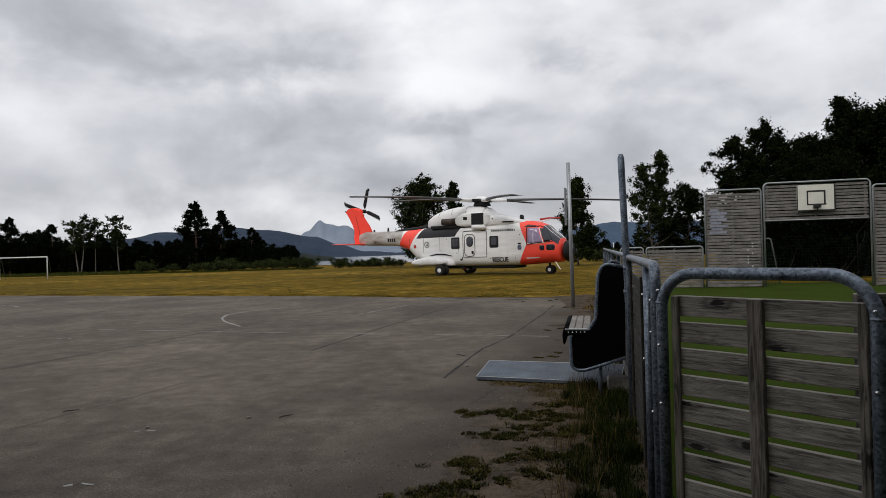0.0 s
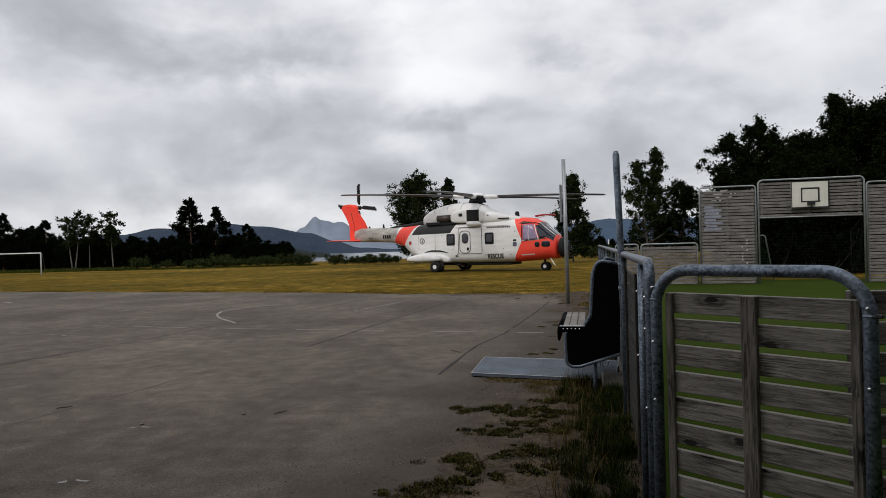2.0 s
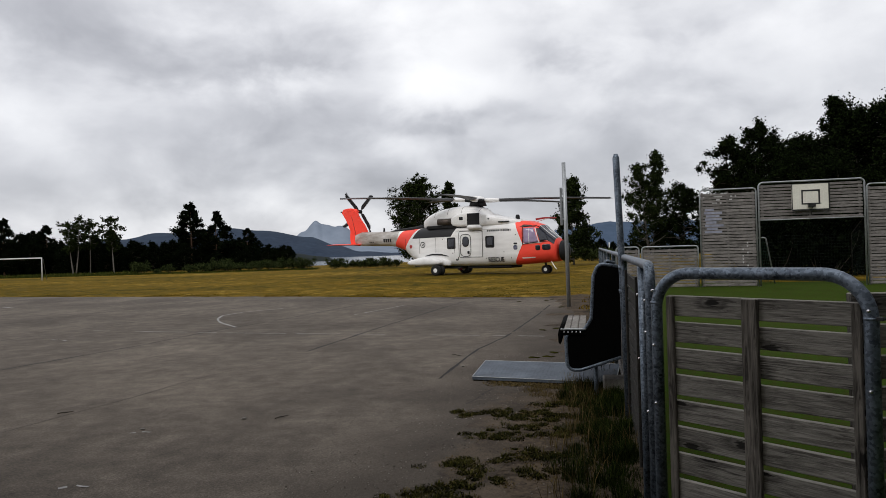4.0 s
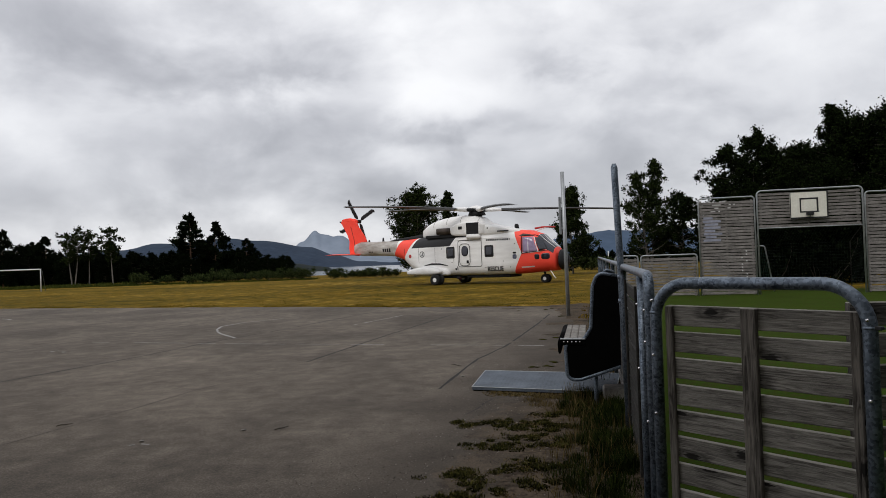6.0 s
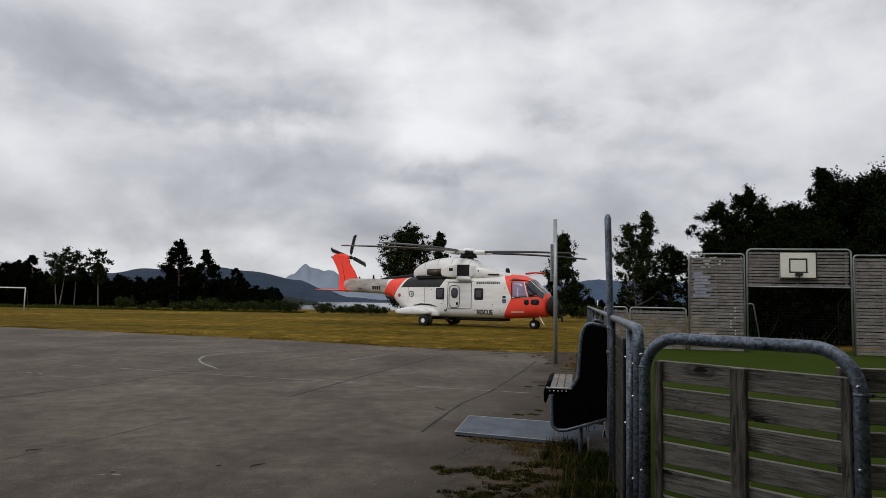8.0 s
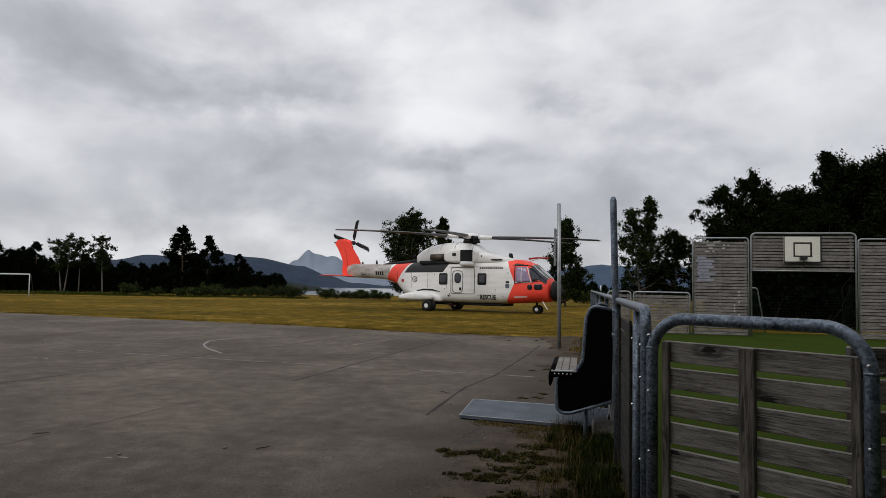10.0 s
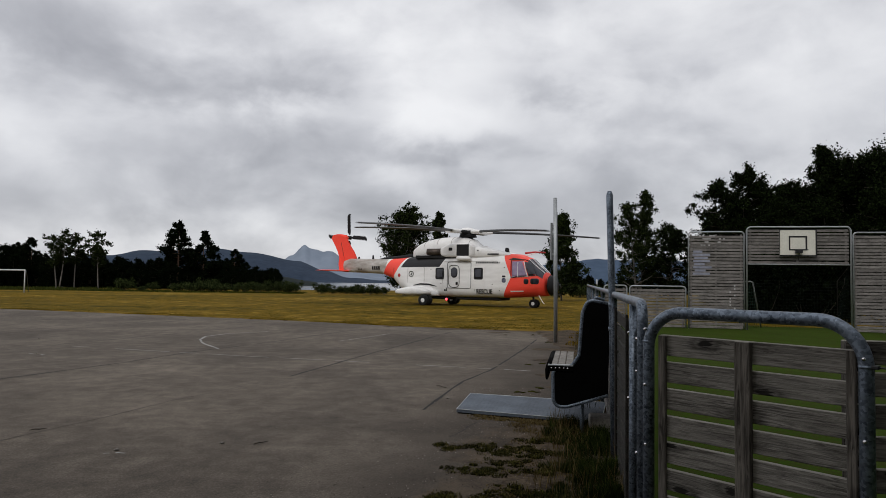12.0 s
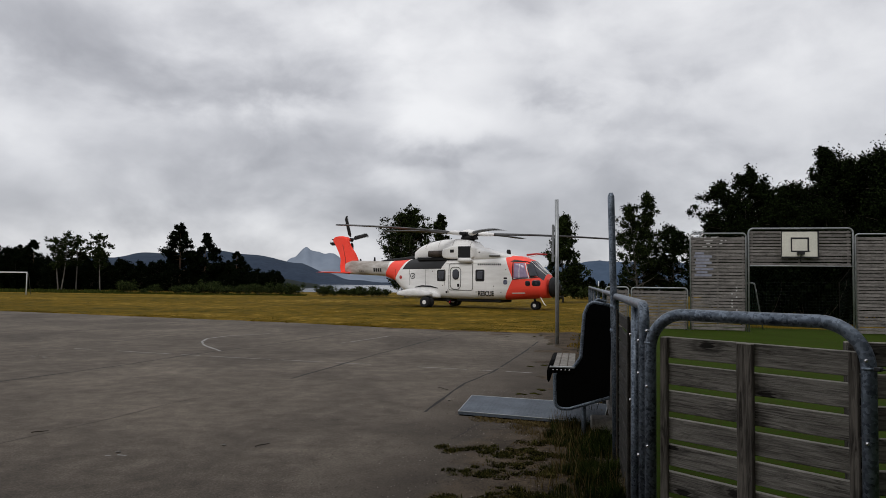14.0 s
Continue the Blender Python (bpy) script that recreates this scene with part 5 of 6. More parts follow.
        o.location, o.rotation_euler = (x, y, 0), (0, 0, r.uniform(0, 3))
        tagged(o, "dark clod of torn turf on the ground", "clod", "clods along the asphalt edge")


make_ground_marks()

x_, y_, _ = at(1077, 92)
tagged(obj("marker_post", tubed([(x_, y_, -0.1), (x_, y_, 2.05), (x_, y_, 2.1)], [0.07, 0.07, 0.03], 10), WHITE_PAINT, True), "small white marker post beyond the field", "post")
# ---- helicopter ----
HELI = Matrix.Translation((0.68, 48.14, 0)) @ Matrix.Rotation(radians(-30.4), 4, "Z")
STATIONS = [(8.62, 1.28, 1.62, 0.18, 2.0), (8.5, 1.02, 1.9, 0.47, 2.0), (8.3, 0.88, 2.06, 0.7, 2.1), (7.95, 0.79, 2.27, 0.93, 2.2),
            (7.5, 0.76, 2.64, 1.1, 2.4), (6.8, 0.71, 3.24, 1.27, 3.0), (6.0, 0.65, 3.5, 1.37, 3.8), (5.0, 0.6, 3.56, 1.4, 4.4), (3.0, 0.58, 3.48, 1.4, 4.6),
            (0.5, 0.58, 3.4, 1.4, 4.6), (-1.0, 0.63, 3.38, 1.37, 4.2), (-2.0, 0.78, 3.35, 1.28, 3.4), (-2.8, 0.98, 3.31, 1.14, 2.8), (-3.3, 1.38, 3.28, 0.98, 2.6),
            (-3.75, 1.78, 3.26, 0.84, 2.5), (-4.95, 2.12, 3.22, 0.6, 2.4), (-6.5, 2.18, 3.24, 0.46, 2.4), (-7.9, 2.22, 3.27, 0.36, 2.4), (-8.5, 2.35, 3.1, 0.22, 2.2)]


def section(x):
    s = STATIONS
    if x >= s[0][0]:
        return s[0][1:]
    for a, b in zip(s, s[1:]):
        if b[0] <= x <= a[0]:
            k = (x - b[0]) / (a[0] - b[0])
            k2 = k * k * (3 - 2 * k) * 0.3 + k * 0.7
            return tuple(b[i] + (a[i] - b[i]) * k2 for i in range(1, 5))
    return s[-1][1:]


def side_y(x, z):
    z0, z1, w, e = section(x)
    t = min(0.999, abs(z - (z0 + z1) / 2) / ((z1 - z0) / 2))
    return w * (1 - t ** e) ** (1 / e)


def skin(outline, off=0.012, side=-1, sink=0.03):
    """A plate that follows the hull: x, z outline, stands off the skin."""
    bm = bmesh.new()
    cx = sum(p[0] for p in outline) / len(outline)
    cz = sum(p[1] for p in outline) / len(outline)
    rings = []
    for k, o in ((1.0, -sink), (1.0, off), (0.75, off), (0.5, off), (0.25, off)):
        ring = []
        for x, z in outline:
            px, pz = cx + (x - cx) * k, cz + (z - cz) * k
            ring.append(bm.verts.new((px, side * (side_y(px, pz) + o), pz)))
        rings.append(ring)
    n = len(outline)
    for a, b in zip(rings, rings[1:]):
        for j in range(n):
            bm.faces.new((a[j], a[(j + 1) % n], b[(j + 1) % n], b[j]))
    c = bm.verts.new((cx, side * (side_y(cx, cz) + off), cz))
    for j in range(n):
        bm.faces.new((rings[-1][j], rings[-1][(j + 1) % n], c))
    bmesh.ops.recalc_face_normals(bm, faces=bm.faces)
    return bm


def rounded(x0, x1, z0, z1, r, steps=4):
    out = []
    for cx, cz, a0 in ((x1 - r, z1 - r, 0), (x0 + r, z1 - r, 90), (x0 + r, z0 + r, 180), (x1 - r, z0 + r, 270)):
        for i in range(steps + 1):
            a = radians(a0 + 90 * i / steps)
            out.append((cx + r * math.cos(a), cz + r * math.sin(a)))
    full = []
    for p, q in zip(out, out[1:] + out[:1]):
        d = math.dist(p, q)
        k = max(1, int(d / 0.15))
        full += [(p[0] + (q[0] - p[0]) * i / k, p[1] + (q[1] - p[1]) * i / k) for i in range(k)]
    return full


def dense(poly, step=0.12):
    full = []
    for p, q in zip(poly, poly[1:] + poly[:1]):
        k = max(1, int(math.dist(p, q) / step))
        full += [(p[0] + (q[0] - p[0]) * i / k, p[1] + (q[1] - p[1]) * i / k) for i in range(k)]
    return full


def ridge(outline, width=0.03, off=0.008, side=-1):
    """A thin raised seam along an outline on the hull."""
    bm = bmesh.new()
    pts = [(x, side * (side_y(x, z) + off), z) for x, z in outline]
    tube(bm, pts + pts[:1], width / 2, 5, False)
    return bm


SOOT = (0.01, 0.01, 0.011)


def hull_paint():
    """Pale grey with an orange nose, an orange tail band, a black back and a weathered boom."""
    k = Nodes("helicopter_paint")
    p = k.co.outputs["Object"]
    s = k.node("ShaderNodeSeparateXYZ", {0: p})
    x, z = s.outputs[0], s.outputs[2]
    wear = k.noise(k.coords((0.5, 1, 2.5)), 1.6, 6.0, 0.6)
    fine = k.noise(k.coords(), 30.0, 3.0)
    base = k.ramp(k.math("ADD", k.math("MULTIPLY", wear, 0.8), k.math("MULTIPLY", fine, 0.2)), ((0.3, (0.72, 0.705, 0.685)), (0.6, (0.87, 0.86, 0.845))))
    # grime run down from the seams and thrown up along the belly
    runs = k.noise(k.coords((3.0, 1, 0.5)), 1.1, 5.0, 0.6)
    base = k.mix(k.math("MULTIPLY", k.ramp(runs, ((0.55, (0, 0, 0)), (0.8, (1, 1, 1)))), 0.14), base, (0.33, 0.3, 0.26))
    boom = k.math("LESS_THAN", x, -4.2)
    sooty = k.math("MULTIPLY", boom, k.math("ADD", 0.42, k.math("MULTIPLY", k.ramp(k.noise(k.coords((0.8, 1, 2.2)), 1.1, 5.0), ((0.35, (0, 0, 0)), (0.65, (1, 1, 1)))), 0.55)))
    base = k.mix(sooty, base, (0.27, 0.235, 0.2))
    # nose: a chevron edge with its point forward at mid height
    edge_low = k.math("ADD", 5.28, k.math("MULTIPLY", k.math("SUBTRACT", z, 0.7), 0.5))
    edge_high = k.math("SUBTRACT", 5.92, k.math("MULTIPLY", k.math("SUBTRACT", z, 1.95), 0.40))
    nose = k.math("GREATER_THAN", x, k.math("MINIMUM", edge_low, edge_high))
    back = k.math("ADD", -4.5, k.math("MULTIPLY", k.math("SUBTRACT", z, 2.2), 0.66))
    front = k.math("ADD", -3.66, k.math("MULTIPLY", k.math("SUBTRACT", z, 1.66), 0.78))
    band = k.math("MULTIPLY", k.math("GREATER_THAN", x, back), k.math("LESS_THAN", x, front))
    seam = k.math("ADD", 2.62, k.math("MULTIPLY", x, 0.012))
    slant = k.math("ADD", -2.75, k.math("MULTIPLY", k.math("SUBTRACT", z, 2.5), 0.7))
    soot = k.math("MULTIPLY", k.math("GREATER_THAN", z, seam), k.math("MULTIPLY", k.math("GREATER_THAN", x, slant), k.math("LESS_THAN", x, k.math("ADD", 0.55, k.math("MULTIPLY", k.math("SUBTRACT", z, 2.55), 0.7)))))
    col = k.mix(k.math("MAXIMUM", nose, band), base, k.ramp(wear, ((0.3, (0.98, 0.068, 0.042)), (0.7, (1.0, 0.095, 0.062)))))
    col = k.mix(soot, col, SOOT)
    k.bump(fine, 0.05, 0.003)
    return k.done(col, k.math("ADD", k.math("MULTIPLY", wear, 0.2), 0.36), 0.0, 0.4)


HULL = hull_paint()
PALE = plain("pale_grey_paint", (0.7, 0.685, 0.665), (0.87, 0.86, 0.845), 20.0, 1.5, 0.45)
CORAL = plain("orange_paint", (0.98, 0.066, 0.04), (1.0, 0.092, 0.06), 15.0, 1.2, 0.5, spec=0.25)
MATT_BLACK = plain("matt_black", (0.008, 0.008, 0.009), (0.018, 0.018, 0.019), 30.0, 3.0, 0.7, spec=0.25)
BLADE = plain("blade_grey", (0.009, 0.009, 0.01), (0.022, 0.022, 0.024), 12.0, 2.0, 0.5)
YELLOW = plain("yellow_tip", (0.55, 0.36, 0.03), (0.7, 0.48, 0.05), 12.0, 2.0, 0.5)
EXHAUST = plain("scorched_steel", (0.03, 0.024, 0.02), (0.11, 0.085, 0.07), 12.0, 2.0, 0.5, metal=0.6)
RED = plain("red_paint", (0.35, 0.02, 0.02), (0.5, 0.04, 0.035), 12.0, 2.0, 0.5)
TYRE = plain("tyre_rubber", (0.01, 0.01, 0.01), (0.025, 0.025, 0.025), 30.0, 3.0, 0.85, spec=0.2)


def glass_dark():
    k = Nodes("dark_cabin_glass")
    return k.done(k.ramp(k.noise(k.coords(), 2.0), ((0.3, (0.012, 0.014, 0.02)), (0.7, (0.03, 0.032, 0.045)))), 0.06, 0.0, 0.6)


def glass_violet():
    k = Nodes("violet_tinted_glass")
    return k.done(k.ramp(k.noise(k.coords(), 2.0), ((0.3, (0.22, 0.16, 0.26)), (0.7, (0.36, 0.28, 0.42)))), 0.08, 0.0, 0.6)


GLASS, VIOLET = glass_dark(), glass_violet()


def make_wheel(name, at, r, w, parent):
    t = bmesh.new()
    prof = [(-w * 0.44, r * 0.42), (-w / 2, r * 0.55), (-w / 2, r * 0.88), (-w * 0.36, r), (w * 0.36, r), (w / 2, r * 0.88), (w / 2, r * 0.55), (w * 0.44, r * 0.42)]
    rings = [[(at[0] + rr * math.cos(2 * math.pi * i / 24), at[1] + y, at[2] + rr * math.sin(2 * math.pi * i / 24)) for y, rr in prof] for i in range(24)]
    loft(t, rings + rings[:1], close=False, caps=False)
    tyre = part(name, t, TYRE, parent, "black rubber tyre", True)
    q = bmesh.new()
    rim = [(-w * 0.46, 0.0), (-w * 0.46, r * 0.2), (-w * 0.36, r * 0.34), (-w * 0.44, r * 0.44), (w * 0.44, r * 0.44), (w * 0.36, r * 0.34), (w * 0.46, 0.0)]
    rings = [[(at[0] + rr * math.cos(2 * math.pi * i / 20), at[1] + y, at[2] + rr * math.sin(2 * math.pi * i / 20)) for y, rr in rim] for i in range(20)]
    loft(q, rings + rings[:1], close=False, caps=False)
    part("rim", q, PALE, tyre, "pale wheel rim", True)


def make_blade_mesh(root, tip, chord, thick, tip_len=0.5, twist=10.0, droop=0.25, sections=14):
    """A rotor blade along +x; slot 0 dark, slot 1 the yellow end."""
    bm = bmesh.new()
    rings = []
    xs = [root + (tip - root) * i / sections for i in range(sections + 1)]
    for x in xs:
        k = (x - root) / (tip - root)
        c = chord * (0.35 + 0.65 * min(1, k / 0.12)) if k < 0.12 else chord
        if k > 0.9:
            c = chord * (1 + 0.25 * (k - 0.9) / 0.07) if k < 0.965 else chord * 0.6
        t = thick * (1 - 0.4 * k)
        a = radians(twist * (0.7 - k))
        z = -droop * k * k + 0.28 * k
        ring = []
        for py, pz in ((-0.3, 0), (-0.22, 0.5), (0.05, 0.55), (0.7, 0.0), (0.05, -0.45), (-0.22, -0.4)):
            y, h = py * c, pz * t
            sweep = -0.25 * max(0, (k - 0.93) / 0.07) * chord
            ring.append((x, y * math.cos(a) - h * math.sin(a) + sweep, z + y * math.sin(a) + h * math.cos(a)))
        rings.append(ring)
    loft(bm, rings)
    for f in bm.faces:
        if tip - tip_len - 0.35 < f.calc_center_median().x < tip - tip_len + 0.15:
            f.material_index = 1
    bmesh.ops.recalc_face_normals(bm, faces=bm.faces)
    return bm


COWLING = ((-2.15, 3.25, 3.7, 0.35), (-2.0, 3.2, 3.95, 0.6), (-1.55, 3.1, 4.25, 0.8), (-1.05, 3.1, 4.44, 0.92), (-0.4, 3.1, 4.6, 1.0), (0.3, 3.1, 4.7, 1.05), (1.2, 3.1, 4.73, 1.05),
           (2.2, 3.1, 4.68, 1.05), (2.65, 3.1, 4.5, 1.02), (3.0, 3.1, 4.2, 0.98), (3.3, 3.1, 3.92, 0.92), (3.7, 3.1, 3.75, 0.8))


BEACON = pose(1.02, -1.0, 0.47)


def glowing_red():
    k = Nodes("beacon_glow")
    k.b.inputs["Emission Color"].default_value = (1.0, 0.06, 0.08, 1)
    k.b.inputs["Emission Strength"].default_value = 4.0
    return k.done((0.5, 0.02, 0.02), 0.4)


BEACON_GLOW = glowing_red()


def make_helicopter():
    h = holder("helicopter", HELI)
    bm = bmesh.new()
    xs = []
    for a, b in zip(STATIONS, STATIONS[1:]):
        k = max(1, int((a[0] - b[0]) / 0.25))
        xs += [a[0] + (b[0] - a[0]) * i / k for i in range(k)]
    xs.append(STATIONS[-1][0])
    loft(bm, [oval(x, *section(x)[:3], section(x)[3], 40) for x in xs if x <= 8.15])
    bmesh.ops.recalc_face_normals(bm, faces=bm.faces)
    part("fuselage", bm, HULL, h, "pale grey hull with orange nose and tail band", True)
    bm = bmesh.new()
    loft(bm, [oval(x, *section(x)[:3], section(x)[3], 40) for x in (8.62, 8.58, 8.5, 8.4, 8.3, 8.16)])
    bmesh.ops.recalc_face_normals(bm, faces=bm.faces)
    part("radome", bm, MATT_BLACK, h, "black nose radome", True)

    # upper cowling, nacelles, intakes and exhausts
    bm = bmesh.new()
    loft(bm, [oval(*s, 2.7, 32) for s in COWLING])
    part("engine_cowling", bm, PALE, h, "domed pale grey engine cowling", True)
    # low fairing that runs forward from the intakes to the cockpit roof
    bm = bmesh.new()
    loft(bm, [oval(x, 3.2, z1, w, 5.0, 32) for x, z1, w in ((2.6, 4.12, 1.3), (2.95, 4.08, 1.36), (3.6, 3.96, 1.34), (4.4, 3.8, 1.28), (5.1, 3.66, 1.18), (5.6, 3.52, 1.0), (5.75, 3.4, 0.8))])
    part("forward_fairing", bm, PALE, h, "pale wedge fairing ahead of the intakes", True)
    for sgn in (-1, 1):
        part("fairing_slit", boxed((4.2, sgn * 1.3 - 0.03, 3.44), (5.0, sgn * 1.3 + 0.03, 3.52), 0.01, None), MATT_BLACK, h, "dark slit under the fairing")
        part("fairing_mark", tubed([(3.5, sgn * 1.33, 3.72), (3.5, sgn * 1.36, 3.72)], 0.05, 10), MATT_BLACK, h)
        part("fairing_mark", tubed([(3.05, sgn * 1.34, 3.98), (3.05, sgn * 1.38, 3.98)], 0.035, 10), MATT_BLACK, h)
    for sgn in (-1, 1):
        bm = bmesh.new()
        loft(bm, [oval(x, a, b, w, 5.5, 32, sgn * 1.06) for x, a, b, w in ((0.66, 3.5, 3.86, 0.3), (0.78, 3.36, 3.98, 0.37), (1.1, 3.3, 4.1, 0.4), (1.5, 3.28, 4.2, 0.41), (1.9, 3.28, 4.24, 0.42), (2.95, 3.28, 4.16, 0.42),
                                                                           (3.0, 3.32, 4.1, 0.38), (3.3, 3.4, 4.0, 0.3))])
        nac = part("engine_nacelle", bm, PALE, h, "", True)
        part("air_intake", boxed((1.97, sgn * 1.45 - 0.05, 3.38), (2.9, sgn * 1.45 + 0.05, 4.14), 0.02), MATT_BLACK, nac, "black square intake")
        part("vent", boxed((1.35, sgn * 1.46 - 0.03, 3.72), (1.65, sgn * 1.46 + 0.03, 3.93), 0.02), MATT_BLACK, nac, "small dark vent")
        bm = bmesh.new()
        tube(bm, [(0.75, sgn * 1.12, 3.66), (0.1, sgn * 1.18, 3.65), (-0.42, sgn * 1.3, 3.66)], [0.24, 0.24, 0.22], 18)
        part("exhaust", bm, EXHAUST, nac, "scorched exhaust pipe", True)
        bm = bmesh.new()
        tube(bm, [(1.95, sgn * 1.42, 3.2), (2.1, sgn * 1.5, 3.22), (2.9, sgn * 1.5, 3.18), (3.05, sgn * 1.42, 3.16)], [0.06, 0.16, 0.16, 0.06], 12)
        part("flotation_tank", bm, PALE, nac, "", True)
    # solid black box: paints the dark of a recess that isn't modelled
    part("deck_recess_strip", boxed((-1.4, -1.26, 3.2), (1.9, 1.26, 3.42), 0.04), MATT_BLACK, h, "black strip that stands in for a shaded recess under the cowling")
    for x in (-0.9, 0.2, 1.3, 2.6):
        at_x = [float(np.interp(x, [c[0] for c in COWLING], [c[i] for c in COWLING])) for i in (1, 2, 3)]
        ring = oval(x, at_x[0], at_x[1] + 0.006, at_x[2] + 0.006, 2.7, 32)
        part("cowling_seam", tubed(ring[1:16], 0.009, 4), EXHAUST, h)
    bm = bmesh.new()
    tube(bm, [(-2.0, 0.35, 4.0), (-2.35, 0.4, 4.02)], 0.2, 14)
    part("rear_exhaust", bm, EXHAUST, h, "", True)
    # black back of the boom and its small aerials
    bm = bmesh.new()
    loft(bm, [oval(*s, 2.4, 16) for s in ((-5.2, 3.1, 3.26, 0.2), (-4.6, 3.1, 3.36, 0.3), (-3.0, 3.1, 3.5, 0.45), (-1.6, 3.1, 3.72, 0.5))])
    part("spine_cover", bm, MATT_BLACK, h, "black spine cover", True)
    for x, hh in ((-5.9, 0.28), (-7.2, 0.14), (-4.4, 0.2), (5.12, 0.34)):
        part("aerial", tubed([(x, 0, section(x)[1] - 0.05), (x, 0, section(x)[1] + hh)], [0.09, 0.05], 8), MATT_BLACK, h)
    part("camera_ball", tubed([(5.1, -0.2, 3.62), (5.1, -0.2, 3.78), (5.1, -0.2, 3.94)], [0.08, 0.14, 0.1], 12), MATT_BLACK, h, "black searchlight", True)

    # fin, stabiliser
    bm = bmesh.new()
    slab(bm, [(-9.84, 4.82), (-9.68, 5.08), (-9.2, 5.16), (-8.7, 5.04), (-8.42, 4.86), (-8.26, 4.66), (-8.2, 4.38), (-7.7, 3.83), (-7.4, 3.27), (-7.66, 3.22), (-7.94, 2.8), (-8.16, 2.22), (-9.0, 2.3), (-9.1, 2.85), (-8.98, 3.37), (-9.18, 3.81), (-9.44, 4.35)], -0.1, 0.1)
    bmesh.ops.bevel(bm, geom=[e for e in bm.edges], offset=0.035, segments=2, affect="EDGES")
    part("tail_fin", bm, CORAL, h, "orange tail fin")
    part("fin_seam", tubed([(-8.85, -0.105, 4.5), (-8.55, -0.105, 3.4), (-8.5, -0.105, 2.5)], 0.014, 4), EXHAUST, h)
    part("fin_light", tubed([(-9.86, 0, 4.9), (-9.98, 0, 4.92)], [0.06, 0.04], 8), MATT_BLACK, h)
    part("fin_fairing", tubed([(-9.6, 0.02, 4.93), (-9.1, 0.08, 4.98), (-8.6, 0.14, 4.88), (-8.4, 0.16, 4.82)], [0.1, 0.2, 0.22, 0.12], 12), CORAL, h, "", True)
    bm = bmesh.new()
    rings = []
    for y, x0, x1, t in ((0.1, -9.0, -7.75, 0.13), (-1.4, -9.1, -8.05, 0.11), (-2.7, -9.2, -8.35, 0.08), (-2.85, -9.15, -8.5, 0.03)):
        rings.append([(x1, y, 2.33), ((x0 + x1) / 2 + 0.2, y, 2.33 + t / 2), (x0, y, 2.33), ((x0 + x1) / 2 + 0.2, y, 2.33 - t / 2)])
    loft(bm, rings)
    bmesh.ops.recalc_face_normals(bm, faces=bm.faces)
    part("stabiliser", bm, CORAL, h, "orange horizontal stabiliser")

    # sponsons and gear
    for sgn in (-1, 1):
        bm = bmesh.new()
        loft(bm, [oval(x, a, b, w, 3.2, 24, sgn * 1.75) for x, a, b, w in ((-2.6, 0.8, 0.96, 0.2), (-2.4, 0.74, 1.06, 0.38), (-1.8, 0.68, 1.2, 0.5), (-1.1, 0.66, 1.28, 0.55), (-0.5, 0.68, 1.22, 0.53), (-0.05, 0.74, 1.06, 0.44), (0.1, 0.8, 0.96, 0.3))])
        sp = part("sponson", bm, PALE, h, "rounded pale grey sponson", True)
        part("sponson_seam", tubed([(-1.5, sgn * 1.33, 1.34), (-0.9, sgn * 1.37, 1.44), (-0.2, sgn * 1.39, 1.42), (0.4, sgn * 1.39, 1.3)], [0.02, 0.055, 0.055, 0.02], 8), MATT_BLACK, sp, "dark gap above the sponson", True)
        part("sponson_root", loft(bmesh.new(), [oval(x, a, b, w, 3.2, 20, sgn * 1.25) for x, a, b, w in ((-2.2, 0.8, 1.2, 0.2), (-1.2, 0.6, 1.34, 0.4), (-0.2, 0.6, 1.3, 0.42), (0.35, 0.62, 1.05, 0.3), (0.55, 0.66, 0.9, 0.16))]), PALE, sp, "fairing between sponson and hull", True)
        part("gear_leg", tubed([(-0.1, sgn * 1.95, 0.75), (-0.1, sgn * 2.12, 0.29)], 0.09, 10), MATT_BLACK, sp, "", True)
        make_wheel("main_wheel", (-0.1, sgn * 2.25, 0.36), 0.36, 0.28, h)
        make_wheel("main_wheel", (-0.1, sgn * 1.74, 0.36), 0.36, 0.28, h)
    for y in (-0.2, 0.2):
        make_wheel("nose_wheel", (7.0, y, 0.28), 0.28, 0.2, h)
    part("nose_leg", tubed([(6.9, 0, 0.8), (7.0, 0, 0.28)], 0.07, 10), MATT_BLACK, h, "", True)
    part("nose_axle", tubed([(7.0, -0.25, 0.25), (7.0, 0.25, 0.25)], 0.05, 8), MATT_BLACK, h, "", True)
    part("step_bar", tubed([(7.55, -0.6, 0.82), (7.85, -0.7, 0.4), (7.95, -0.7, 0.3)], 0.035, 8), PALE, h, "", True)
    beacon = part("belly_beacon", tubed([(0, 0, -0.11), (0, 0, -0.09), (0, 0, 0.05)], [0.06, 0.115, 0.13], 16), MATT_BLACK, h, "dark belly beacon housing", True)
    beacon.matrix_basis = BEACON
    # added shield: blocks the red spill while the lit lens rests turned away
    hood = bmesh.new()
    loft(hood, [[(1.02 + math.cos(q) * rr, -1.0 + math.sin(q) * rr, z) for q in [radians(20 + 20 * i) for i in range(8)]] for rr, z in ((0.15, 0.34), (0.165, 0.36), (0.165, 0.6), (0.15, 0.6))], close=False, caps=False)
    part("beacon_glow_shield", hood, MATT_BLACK, h, "added dark shield that blocks the beacon's glow")
    lens = bmesh.new()
    loft(lens, [[(math.cos(q) * rr, math.sin(q) * rr, z) for q in [radians(-128 + 19 * i) for i in range(5)]] for rr, z in ((0.066, -0.112), (0.122, -0.09), (0.134, 0.0), (0.136, 0.045))], close=False, caps=False)
